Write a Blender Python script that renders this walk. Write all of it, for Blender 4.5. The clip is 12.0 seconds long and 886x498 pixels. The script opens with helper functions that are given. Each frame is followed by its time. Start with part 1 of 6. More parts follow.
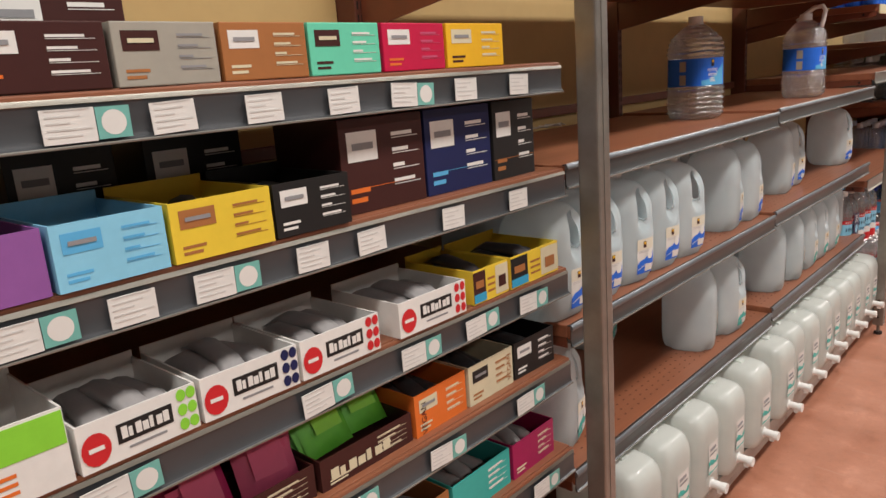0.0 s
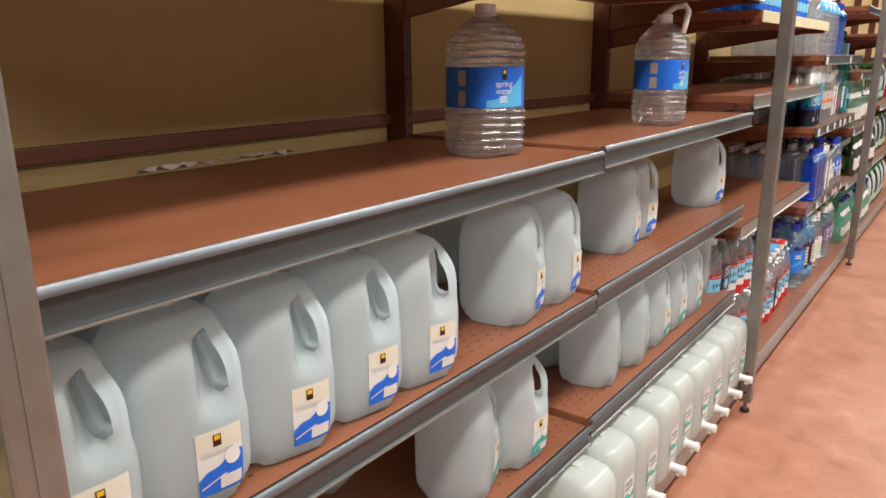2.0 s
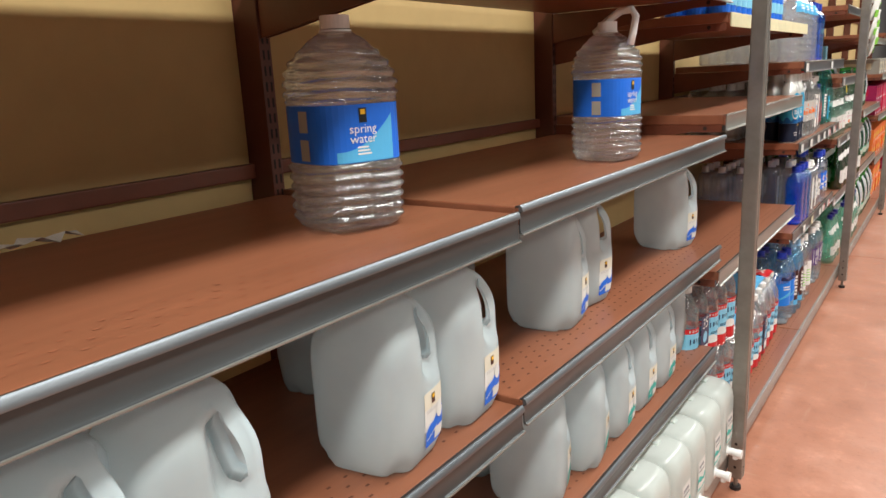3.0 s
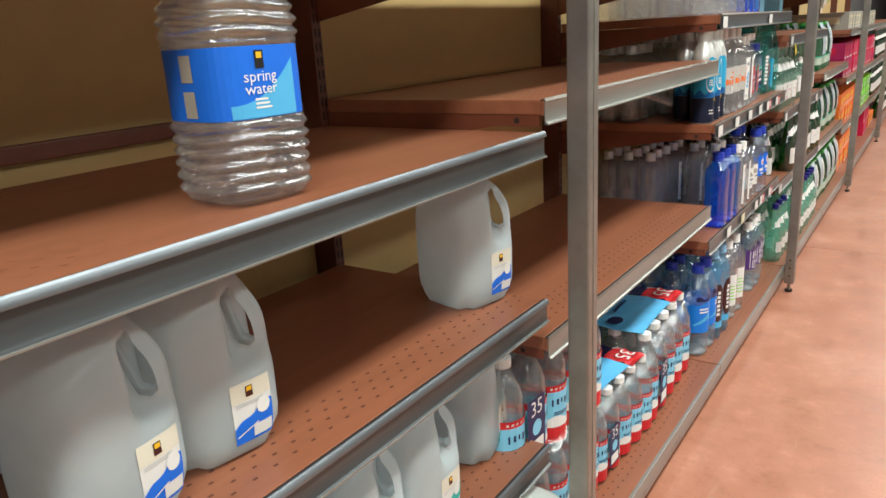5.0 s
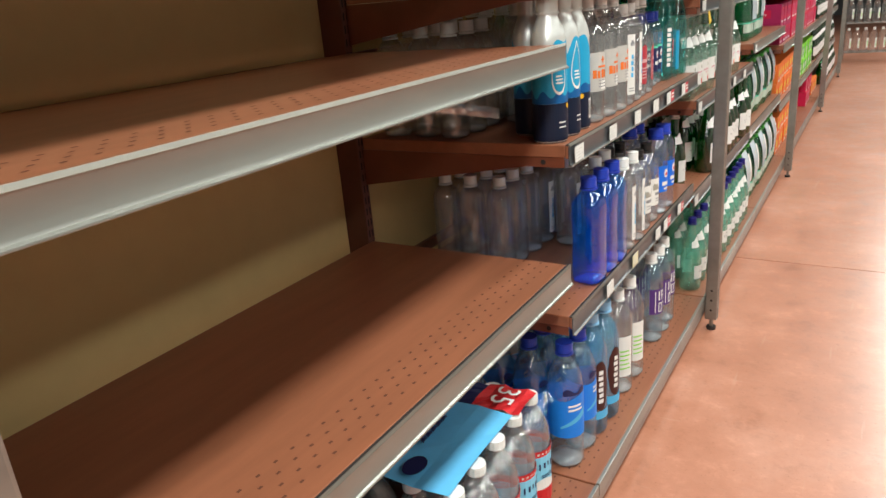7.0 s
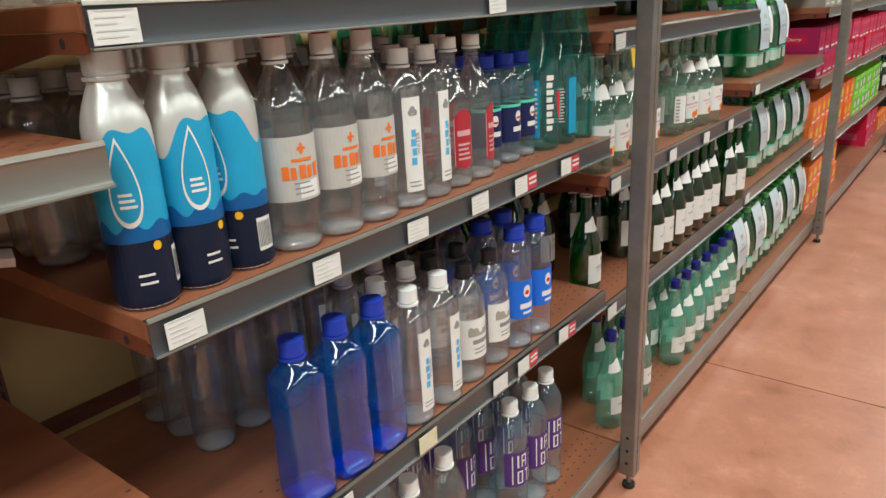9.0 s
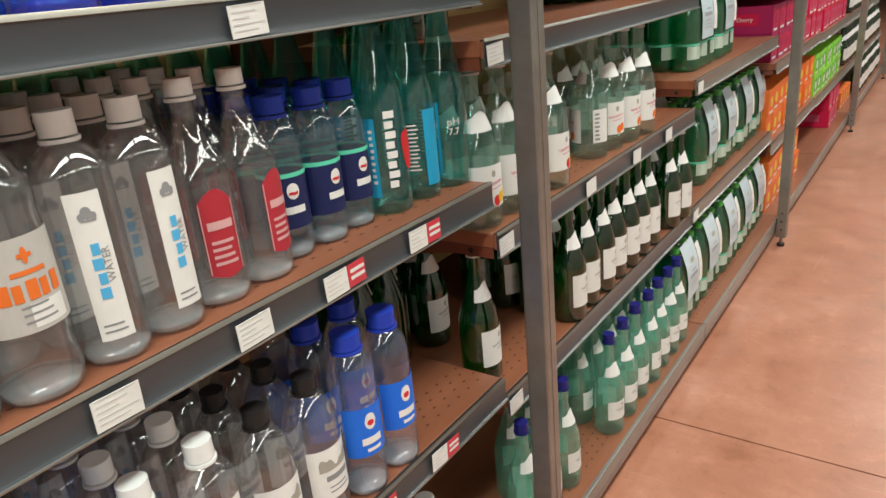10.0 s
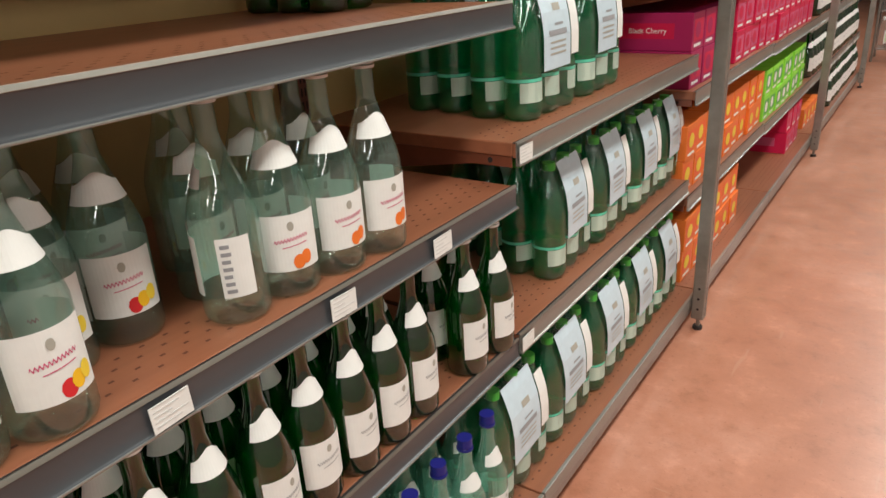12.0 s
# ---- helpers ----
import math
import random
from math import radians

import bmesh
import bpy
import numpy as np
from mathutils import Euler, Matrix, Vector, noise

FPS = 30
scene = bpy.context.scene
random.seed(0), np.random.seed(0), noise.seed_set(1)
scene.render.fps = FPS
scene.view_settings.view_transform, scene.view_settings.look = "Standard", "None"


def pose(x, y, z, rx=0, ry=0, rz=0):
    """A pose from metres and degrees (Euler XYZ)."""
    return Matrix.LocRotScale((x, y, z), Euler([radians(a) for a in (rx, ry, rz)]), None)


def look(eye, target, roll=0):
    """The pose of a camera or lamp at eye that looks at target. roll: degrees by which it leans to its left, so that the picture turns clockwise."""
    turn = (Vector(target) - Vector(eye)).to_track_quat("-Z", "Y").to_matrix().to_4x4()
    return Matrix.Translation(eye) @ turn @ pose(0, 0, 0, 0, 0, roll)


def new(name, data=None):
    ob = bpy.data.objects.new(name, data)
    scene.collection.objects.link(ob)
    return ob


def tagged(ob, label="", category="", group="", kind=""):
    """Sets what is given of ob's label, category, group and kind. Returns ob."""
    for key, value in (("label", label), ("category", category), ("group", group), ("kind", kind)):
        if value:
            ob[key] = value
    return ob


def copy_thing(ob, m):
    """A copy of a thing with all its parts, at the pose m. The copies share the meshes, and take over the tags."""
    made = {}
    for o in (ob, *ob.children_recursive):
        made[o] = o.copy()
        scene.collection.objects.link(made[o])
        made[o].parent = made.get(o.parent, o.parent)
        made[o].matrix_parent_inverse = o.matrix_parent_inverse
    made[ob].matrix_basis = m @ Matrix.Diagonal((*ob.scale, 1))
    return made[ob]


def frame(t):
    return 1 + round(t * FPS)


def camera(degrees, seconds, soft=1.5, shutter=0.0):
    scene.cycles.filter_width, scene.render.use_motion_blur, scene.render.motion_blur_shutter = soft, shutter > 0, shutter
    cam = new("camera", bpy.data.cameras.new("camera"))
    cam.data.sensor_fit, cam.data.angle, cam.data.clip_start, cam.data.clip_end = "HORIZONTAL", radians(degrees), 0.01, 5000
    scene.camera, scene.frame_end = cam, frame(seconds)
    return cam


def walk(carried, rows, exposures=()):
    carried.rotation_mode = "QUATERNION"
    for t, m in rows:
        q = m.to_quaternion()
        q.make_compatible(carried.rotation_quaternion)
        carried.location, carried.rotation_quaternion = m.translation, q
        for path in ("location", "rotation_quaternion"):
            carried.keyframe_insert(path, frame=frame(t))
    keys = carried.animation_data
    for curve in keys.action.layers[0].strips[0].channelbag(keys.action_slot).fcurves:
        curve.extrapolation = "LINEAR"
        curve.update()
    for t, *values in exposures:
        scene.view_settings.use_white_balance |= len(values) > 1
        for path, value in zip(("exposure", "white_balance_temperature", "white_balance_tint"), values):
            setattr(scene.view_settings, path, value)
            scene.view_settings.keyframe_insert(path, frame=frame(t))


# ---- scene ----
cam = camera(63.9, 12.0)
PATH = [
    (0, (0.015, 0.146, 1.289), (-1.324, 1.557, 0.823), -4.3),
    (0.5, (-0.033, 0.363, 1.282), (-1.363, 1.762, 0.759), -3.9),
    (1, (-0.125, 0.588, 1.296), (-1.35, 2.075, 0.758), -4.3),
    (1.5, (-0.12, 0.829, 1.281), (-1.275, 2.369, 0.741), -2.9),
    (2, (-0.09, 1.075, 1.305), (-1.258, 2.615, 0.791), -0.5),
    (2.5, (-0.165, 1.325, 1.316), (-1.304, 2.9, 0.844), -1.5),
    (2.7, (-0.204, 1.425, 1.326), (-1.333, 3.009, 0.861), -2.3),
    (4.3, (-0.152, 2.203, 1.29), (-1.375, 3.691, 0.752), -4.4),
    (4.5, (-0.165, 2.316, 1.306), (-1.346, 3.833, 0.754), -4.2),
    (5, (-0.149, 2.56, 1.299), (-1.259, 4.121, 0.723), -3.4),
    (5.5, (-0.09, 2.832, 1.296), (-1.238, 4.357, 0.699), -2.9),
    (6, (-0.14, 3.077, 1.285), (-1.287, 4.595, 0.668), -3.7),
    (6.5, (-0.218, 3.334, 1.292), (-1.251, 4.922, 0.653), -5.1),
    (6.7, (-0.212, 3.427, 1.28), (-1.221, 5.02, 0.615), -4.9),
    (8.3, (-0.113, 4.259, 1.306), (-1.144, 5.848, 0.666), -4.1),
    (8.5, (-0.093, 4.356, 1.296), (-1.136, 5.941, 0.664), -3.6),
    (9, (-0.022, 4.605, 1.297), (-1.196, 6.083, 0.636), -3.0),
    (9.5, (-0.059, 4.86, 1.28), (-1.26, 6.289, 0.562), -4.6),
    (10, (-0.106, 5.154, 1.31), (-1.218, 6.659, 0.603), -5.5),
    (10.5, (-0.064, 5.449, 1.296), (-1.185, 6.933, 0.561), -3.9),
    (11, (-0.03, 5.699, 1.299), (-1.205, 7.124, 0.533), -3.8),
    (11.5, (-0.106, 5.989, 1.303), (-1.214, 7.473, 0.548), -4.2),
    (12, (-0.1, 6.237, 1.294), (-1.171, 7.742, 0.528), -3.5),
]
walk(cam, [(t, look(eye, target, roll)) for t, eye, target, roll in PATH],
     [(0, -0.55, 6650, 16), (1.5, -0.22, 6530, 14), (2.5, -0.14, 6400, 11), (4.5, -0.03, 6150, 3), (5.5, -0.05, 6150, 3), (6.5, 0.0, 6200, 3), (8.5, -0.32, 6150, 3), (9.0, -0.37, 6150, 3), (10.5, -0.33, 6400, 3), (11.5, -0.28, 6450, 8), (12.0, -0.36, 6450, 8)])

# ---- light ----
world = bpy.data.worlds.new("store_air")
scene.world = world
world.use_nodes = True
world.node_tree.nodes["Background"].inputs[0].default_value = (1.0, 0.97, 0.93, 1)
world.node_tree.nodes["Background"].inputs[1].default_value = 0.010
CEILING = 3.6


def strip_lamp(x, y, length, power):
    lamp = bpy.data.lights.new("ceiling_strip", "AREA")
    lamp.shape, lamp.size, lamp.size_y = "RECTANGLE", 0.42, length
    lamp.energy, lamp.color = power, (0.985, 0.978, 0.915)
    ob = new("ceiling_strip", lamp)
    ob.matrix_world = pose(x, y, CEILING - 0.13)
    return ob


STRIPS = [(0.48, -1.4 + 2.7 * k) for k in range(8)]
for sx, sy in STRIPS:
    strip_lamp(sx, sy, 2.3, 90 if sy < 9 else 78)
    # second row: unseen strips added to fill the shelf fronts from the side
    strip_lamp(sx + 2.7, sy, 2.3, 44)
# ---- materials ----


def nodes_of(name):
    m = bpy.data.materials.new(name)
    m.use_nodes = True
    t = m.node_tree
    return m, t, t.nodes["Principled BSDF"]


def noise_node(t, scale, detail=4, rough=0.55, stretch=None):
    c = t.nodes.new("ShaderNodeTexCoord")
    n = t.nodes.new("ShaderNodeTexNoise")
    n.inputs["Scale"].default_value, n.inputs["Detail"].default_value, n.inputs["Roughness"].default_value = scale, detail, rough
    if stretch:
        mp = t.nodes.new("ShaderNodeMapping")
        mp.inputs["Scale"].default_value = stretch
        t.links.new(c.outputs["Object"], mp.inputs[0])
        t.links.new(mp.outputs[0], n.inputs["Vector"])
    else:
        t.links.new(c.outputs["Object"], n.inputs["Vector"])
    return n


def ramp(t, fac, stops):
    r = t.nodes.new("ShaderNodeValToRGB")
    e = r.color_ramp.elements
    while len(e) < len(stops):
        e.new(0.5)
    for k, (p, c) in enumerate(stops):
        e[k].position, e[k].color = p, (*c, 1)
    t.links.new(fac, r.inputs[0])
    return r.outputs[0]


def shade(c, f):
    return tuple(min(1, max(0, v * f)) for v in c)


def plain(name, colour, rough=0.5, metal=0.0, vary=0.12, scale=40, bump=0.0, coat=0.0, stretch=None, spec=0.5):
    """A solid surface with two scales of variation and fine relief."""
    m, t, b = nodes_of(name)
    fine = noise_node(t, scale, 5, 0.6, stretch)
    broad = noise_node(t, scale * 0.09, 3, 0.5, stretch)
    mix = t.nodes.new("ShaderNodeMath")
    mix.operation = "MULTIPLY_ADD"
    t.links.new(fine.outputs[0], mix.inputs[0])
    mix.inputs[1].default_value = 0.5
    half = t.nodes.new("ShaderNodeMath")
    half.operation = "MULTIPLY"
    t.links.new(broad.outputs[0], half.inputs[0])
    half.inputs[1].default_value = 0.5
    t.links.new(half.outputs[0], mix.inputs[2])
    t.links.new(ramp(t, mix.outputs[0], [(0.3, shade(colour, 1 - vary)), (0.7, shade(colour, 1 + vary))]), b.inputs["Base Color"])
    b.inputs["Roughness"].default_value, b.inputs["Metallic"].default_value = rough, metal
    b.inputs["Specular IOR Level"].default_value = spec
    b.inputs["Coat Weight"].default_value = coat
    if bump:
        u = t.nodes.new("ShaderNodeBump")
        u.inputs["Strength"].default_value, u.inputs["Distance"].default_value = bump, 0.002
        t.links.new(fine.outputs[0], u.inputs["Height"])
        t.links.new(u.outputs[0], b.inputs["Normal"])
    return m


def clear(name, tint, ior=1.33, wave=0.0, see=0.4, light_haze=0.1, body=None):
    """Water-filled plastic or glass: mostly see-through, some bending of the view, a glossy skin, and a pale diffuse
    share for dull plastic that also paints in light gathered by the water.
    """
    m, t, b = nodes_of(name)
    out = t.nodes["Material Output"]
    rf = t.nodes.new("ShaderNodeBsdfRefraction")
    rf.inputs["Color"].default_value, rf.inputs["IOR"].default_value, rf.inputs["Roughness"].default_value = (*tint, 1), ior, 0.0
    tr = t.nodes.new("ShaderNodeBsdfTransparent")
    tr.inputs[0].default_value = (*[v ** 0.5 for v in tint], 1)
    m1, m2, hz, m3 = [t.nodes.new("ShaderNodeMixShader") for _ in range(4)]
    # Diffuse and translucent mix: the colour stands in for light the water gathers.
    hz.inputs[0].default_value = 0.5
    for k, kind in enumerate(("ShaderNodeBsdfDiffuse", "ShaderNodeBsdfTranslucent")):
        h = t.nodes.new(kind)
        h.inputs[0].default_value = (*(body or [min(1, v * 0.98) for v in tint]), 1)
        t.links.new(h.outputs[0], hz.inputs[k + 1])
    m1.inputs[0].default_value, m2.inputs[0].default_value = see, light_haze
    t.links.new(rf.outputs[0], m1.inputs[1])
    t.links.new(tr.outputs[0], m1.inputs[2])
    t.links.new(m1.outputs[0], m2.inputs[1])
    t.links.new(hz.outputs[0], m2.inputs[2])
    gl = t.nodes.new("ShaderNodeBsdfGlossy")
    gl.inputs["Roughness"].default_value = 0.035
    fr = t.nodes.new("ShaderNodeLayerWeight")
    fr.inputs["Blend"].default_value = 0.5
    pw = t.nodes.new("ShaderNodeMath")
    pw.operation = "POWER"
    pw.inputs[1].default_value = 3.0
    t.links.new(fr.outputs["Facing"], pw.inputs[0])
    sk = t.nodes.new("ShaderNodeMapRange")
    sk.inputs["To Min"].default_value, sk.inputs["To Max"].default_value = 0.12, 0.75
    t.links.new(pw.outputs[0], sk.inputs["Value"])
    t.links.new(sk.outputs[0], m3.inputs[0])
    t.links.new(m2.outputs[0], m3.inputs[1])
    t.links.new(gl.outputs[0], m3.inputs[2])
    t.links.new(m3.outputs[0], out.inputs[0])
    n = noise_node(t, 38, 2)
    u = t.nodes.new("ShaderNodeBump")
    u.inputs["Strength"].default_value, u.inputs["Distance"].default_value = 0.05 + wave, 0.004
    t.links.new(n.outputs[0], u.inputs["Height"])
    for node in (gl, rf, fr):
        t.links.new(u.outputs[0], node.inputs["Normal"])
    return m


def film_material(name, tint, amount):
    """Thin clear wrapping film."""
    m, t, b = nodes_of(name)
    out = t.nodes["Material Output"]
    tr = t.nodes.new("ShaderNodeBsdfTransparent")
    tr.inputs[0].default_value = (*tint, 1)
    gl = t.nodes.new("ShaderNodeBsdfGlossy")
    gl.inputs["Roughness"].default_value = 0.12
    n = noise_node(t, 30, 3)
    u = t.nodes.new("ShaderNodeBump")
    u.inputs["Strength"].default_value, u.inputs["Distance"].default_value = 0.7, 0.01
    t.links.new(n.outputs[0], u.inputs["Height"])
    t.links.new(u.outputs[0], gl.inputs["Normal"])
    mx = t.nodes.new("ShaderNodeMixShader")
    fr = t.nodes.new("ShaderNodeLayerWeight")
    fr.inputs["Blend"].default_value = amount
    t.links.new(u.outputs[0], fr.inputs["Normal"])
    lim = t.nodes.new("ShaderNodeMapRange")
    lim.inputs["To Min"].default_value, lim.inputs["To Max"].default_value = 0.03, 0.4
    t.links.new(fr.outputs["Facing"], lim.inputs["Value"])
    t.links.new(lim.outputs[0], mx.inputs[0])
    t.links.new(tr.outputs[0], mx.inputs[1])
    t.links.new(gl.outputs[0], mx.inputs[2])
    t.links.new(mx.outputs[0], out.inputs[0])
    return m


def milky(name, colour, through_part, see):
    """Translucent jug plastic."""
    m, t, b = nodes_of(name)
    out = t.nodes["Material Output"]
    n = noise_node(t, 9, 3)
    col = ramp(t, n.outputs[0], [(0.3, shade(colour, 0.93)), (0.7, shade(colour, 1.04))])
    t.links.new(col, b.inputs["Base Color"])
    b.inputs["Roughness"].default_value = 0.20
    g = noise_node(t, 220, 2)
    u = t.nodes.new("ShaderNodeBump")
    u.inputs["Strength"].default_value, u.inputs["Distance"].default_value = 0.08, 0.001
    t.links.new(g.outputs[0], u.inputs["Height"])
    t.links.new(u.outputs[0], b.inputs["Normal"])
    tl = t.nodes.new("ShaderNodeBsdfTranslucent")
    t.links.new(col, tl.inputs[0])
    mx = t.nodes.new("ShaderNodeMixShader")
    mx.inputs[0].default_value = through_part
    t.links.new(b.outputs[0], mx.inputs[1])
    t.links.new(tl.outputs[0], mx.inputs[2])
    tr = t.nodes.new("ShaderNodeBsdfTransparent")
    tr.inputs[0].default_value = (0.92, 0.96, 0.98, 1)
    m2 = t.nodes.new("ShaderNodeMixShader")
    m2.inputs[0].default_value = see
    t.links.new(mx.outputs[0], m2.inputs[1])
    t.links.new(tr.outputs[0], m2.inputs[2])
    t.links.new(m2.outputs[0], out.inputs[0])
    return m


def floor_material():
    """Acid-stained concrete: broad clouds, sharper blotches, specks and pale scuffs under a thin worn sealer."""
    m, t, b = nodes_of("stained_concrete")
    a = noise_node(t, 1.7, 12, 0.72)
    c = noise_node(t, 8.0, 10, 0.75)
    d = noise_node(t, 70, 5, 0.75)
    base = ramp(t, a.outputs[0], [(0.30, (0.40, 0.152, 0.088)), (0.46, (0.455, 0.184, 0.108)), (0.54, (0.485, 0.202, 0.122)), (0.70, (0.56, 0.265, 0.18))])
    fine = ramp(t, c.outputs[0], [(0.32, (0.76, 0.73, 0.70)), (0.45, (0.95, 0.94, 0.93)), (0.55, (1.0, 1.0, 1.0)), (0.66, (1.16, 1.22, 1.27))])
    speck = ramp(t, d.outputs[0], [(0.30, (0.6, 0.56, 0.52)), (0.40, (1, 1, 1))])
    last = base
    for layer, amount in ((fine, 1.0), (speck, 0.8)):
        x = t.nodes.new("ShaderNodeMixRGB")
        x.blend_type, x.inputs[0].default_value = "MULTIPLY", amount
        t.links.new(last, x.inputs[1])
        t.links.new(layer, x.inputs[2])
        last = x.outputs[0]
    for stretch, size in (((1, 0.09, 1), 26), ((0.12, 1, 1), 22)):
        sc = noise_node(t, size, 4, 0.6, stretch)
        mask = ramp(t, sc.outputs[0], [(0.66, (0, 0, 0)), (0.72, (0.35, 0.35, 0.35))])
        x = t.nodes.new("ShaderNodeMixRGB")
        t.links.new(mask, x.inputs[0])
        t.links.new(last, x.inputs[1])
        x.inputs[2].default_value = (0.50, 0.28, 0.19, 1)
        last = x.outputs[0]
    t.links.new(last, b.inputs["Base Color"])
    r = t.nodes.new("ShaderNodeMapRange")
    r.inputs["From Min"].default_value, r.inputs["From Max"].default_value = 0.3, 0.7
    r.inputs["To Min"].default_value, r.inputs["To Max"].default_value = 0.30, 0.62
    t.links.new(c.outputs[0], r.inputs["Value"])
    t.links.new(r.outputs[0], b.inputs["Roughness"])
    b.inputs["Coat Weight"].default_value, b.inputs["Coat Roughness"].default_value = 0.55, 0.22
    u = t.nodes.new("ShaderNodeBump")
    u.inputs["Strength"].default_value, u.inputs["Distance"].default_value = 0.15, 0.003
    t.links.new(c.outputs[0], u.inputs["Height"])
    t.links.new(u.outputs[0], b.inputs["Normal"])
    return m


def steel_material():
    m, t, b = nodes_of("brushed_steel")
    n = noise_node(t, 60, 4, 0.6, (1, 1, 0.05))
    w = noise_node(t, 5, 5, 0.65)
    t.links.new(ramp(t, w.outputs[0], [(0.3, (0.21, 0.195, 0.175)), (0.7, (0.37, 0.35, 0.315))]), b.inputs["Base Color"])
    r = t.nodes.new("ShaderNodeMapRange")
    r.inputs["To Min"].default_value, r.inputs["To Max"].default_value = 0.28, 0.5
    t.links.new(n.outputs[0], r.inputs["Value"])
    t.links.new(r.outputs[0], b.inputs["Roughness"])
    b.inputs["Metallic"].default_value = 0.75
    u = t.nodes.new("ShaderNodeBump")
    u.inputs["Strength"].default_value, u.inputs["Distance"].default_value = 0.1, 0.001
    t.links.new(n.outputs[0], u.inputs["Height"])
    t.links.new(u.outputs[0], b.inputs["Normal"])
    return m


FLOOR = floor_material()
STEEL = steel_material()
BOARD = plain("orange_brown_laminate", (0.262, 0.093, 0.046), 0.42, 0, 0.24, 30, 0.1, 0.1, (1, 0.12, 1))
BRACKET = plain("brown_painted_steel", (0.16, 0.045, 0.022), 0.42, 0, 0.18, 20, 0.05)
PANEL = plain("tan_back_panel", (0.53, 0.365, 0.150), 0.7, 0, 0.07, 14, 0.05)
UPRIGHT = plain("dark_brown_upright", (0.12, 0.035, 0.02), 0.45, 0, 0.15, 25)
CHANNEL = plain("charcoal_price_channel", (0.060, 0.064, 0.070), 0.32, 0.1, 0.25, 12, 0.1, 0.0, (1, 0.2, 1))
BARE = plain("bare_steel_channel", (0.062, 0.066, 0.068), 0.34, 0.35, 0.35, 12, 0.1, 0.1, (1, 0.2, 1))
CHROME = plain("bright_channel_lip", (0.80, 0.76, 0.68), 0.22, 0.9, 0.1, 20)
ROLLED = plain("rolled_steel_edge", (0.27, 0.25, 0.215), 0.34, 0.75, 0.15, 16, 0, 0, (1, 0.2, 1))
EDGE_STEEL = plain("worn_steel_bevel", (0.17, 0.185, 0.20), 0.40, 0.7, 0.45, 14, 0.05, 0, (1, 0.2, 1))
SILVER = plain("silver_channel", (0.28, 0.275, 0.25), 0.36, 0.6, 0.15, 16, 0, 0, (1, 0.2, 1))
FAINT = plain("faint_slot", (0.30, 0.105, 0.052), 0.5)
# Solid dark faces in these colours stand in for shade inside slots and holes.
HOLE = plain("slot_shadow", (0.11, 0.035, 0.018), 0.7)
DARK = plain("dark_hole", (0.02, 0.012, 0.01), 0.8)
JOINT = plain("dark_joint", (0.10, 0.05, 0.035), 0.8)
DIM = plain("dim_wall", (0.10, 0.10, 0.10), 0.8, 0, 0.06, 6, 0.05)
WALL = plain("pale_wall", (0.48, 0.50, 0.52), 0.7, 0, 0.06, 6, 0.05)
MID = plain("drab_partition", (0.42, 0.41, 0.39), 0.8, 0, 0.06, 6, 0.05)
CEIL = plain("ceiling_paint", (0.16, 0.16, 0.155), 0.8, 0, 0.06, 5)
PAPER = plain("white_paper", (0.72, 0.71, 0.68), 0.55, 0, 0.05, 60)
CREAM_PAPER = plain("cream_paper", (0.70, 0.66, 0.54), 0.55, 0, 0.05, 60)
INK = plain("grey_ink", (0.26, 0.26, 0.27), 0.6)
FADED = plain("faded_ink", (0.58, 0.57, 0.55), 0.6)
TEALTAG = plain("teal_tag", (0.16, 0.45, 0.40), 0.5)
REDTAG = plain("red_tag", (0.55, 0.04, 0.06), 0.5)
YELLOWTAG = plain("cream_tag", (0.70, 0.64, 0.40), 0.55)
JUG = milky("milky_jug_plastic", (0.86, 0.955, 1.0), 0.50, 0.25)
DISP = milky("frosted_jug_plastic", (0.84, 0.88, 0.84), 0.42, 0.1)
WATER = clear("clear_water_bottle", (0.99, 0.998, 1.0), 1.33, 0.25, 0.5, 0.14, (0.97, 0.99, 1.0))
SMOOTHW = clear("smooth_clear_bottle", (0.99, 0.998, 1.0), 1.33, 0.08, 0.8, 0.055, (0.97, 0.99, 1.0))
PALEBLUE = clear("pale_blue_bottle", (0.86, 0.95, 1.0), 1.33, 0.06, 0.97, 0.07, (0.45, 0.78, 1.0))
PURPLE_W = clear("lilac_bottle", (0.92, 0.95, 1.0), 1.33, 0.06, 0.97, 0.07, (0.5, 0.66, 1.0))
BLUE_W = clear("blue_bottle_plastic", (0.10, 0.44, 1.0), 1.33, 0.04, 0.97, 0.12, (0.0, 0.25, 1.0))
TEAL_W = clear("teal_bottle_plastic", (0.30, 0.92, 0.88), 1.33, 0.05, 0.96, 0.055, (0.04, 0.75, 0.72))
PALEGREEN = clear("pale_green_glass", (0.76, 0.96, 0.88), 1.36, 0.0, 0.96, 0.06, (0.6, 0.95, 0.8))
AQUA = clear("aqua_glass", (0.58, 0.95, 0.84), 1.36, 0.0, 0.85, 0.16, (0.45, 0.95, 0.78))
GREEN_G = clear("green_glass", (0.015, 0.34, 0.045), 1.4, 0.0, 0.4, 0.045, (0.0, 0.32, 0.03))
GREEN_P = clear("green_pet", (0.05, 0.62, 0.28), 1.33, 0.05, 0.85, 0.20, (0.02, 0.55, 0.22))
# Bottle bases: strong diffuse share paints in the light collected at the bottom.
FOOT = clear("thick_base_lit", (0.97, 0.99, 1.0), 1.33, 0.3, 0.7, 0.42)
BLUEFOOT = clear("thick_blue_base_lit", (0.05, 0.35, 1.0), 1.33, 0.2, 0.8, 0.55, (0.0, 0.16, 1.0))
FILM = film_material("clear_film", (0.93, 0.95, 0.95), 0.10)
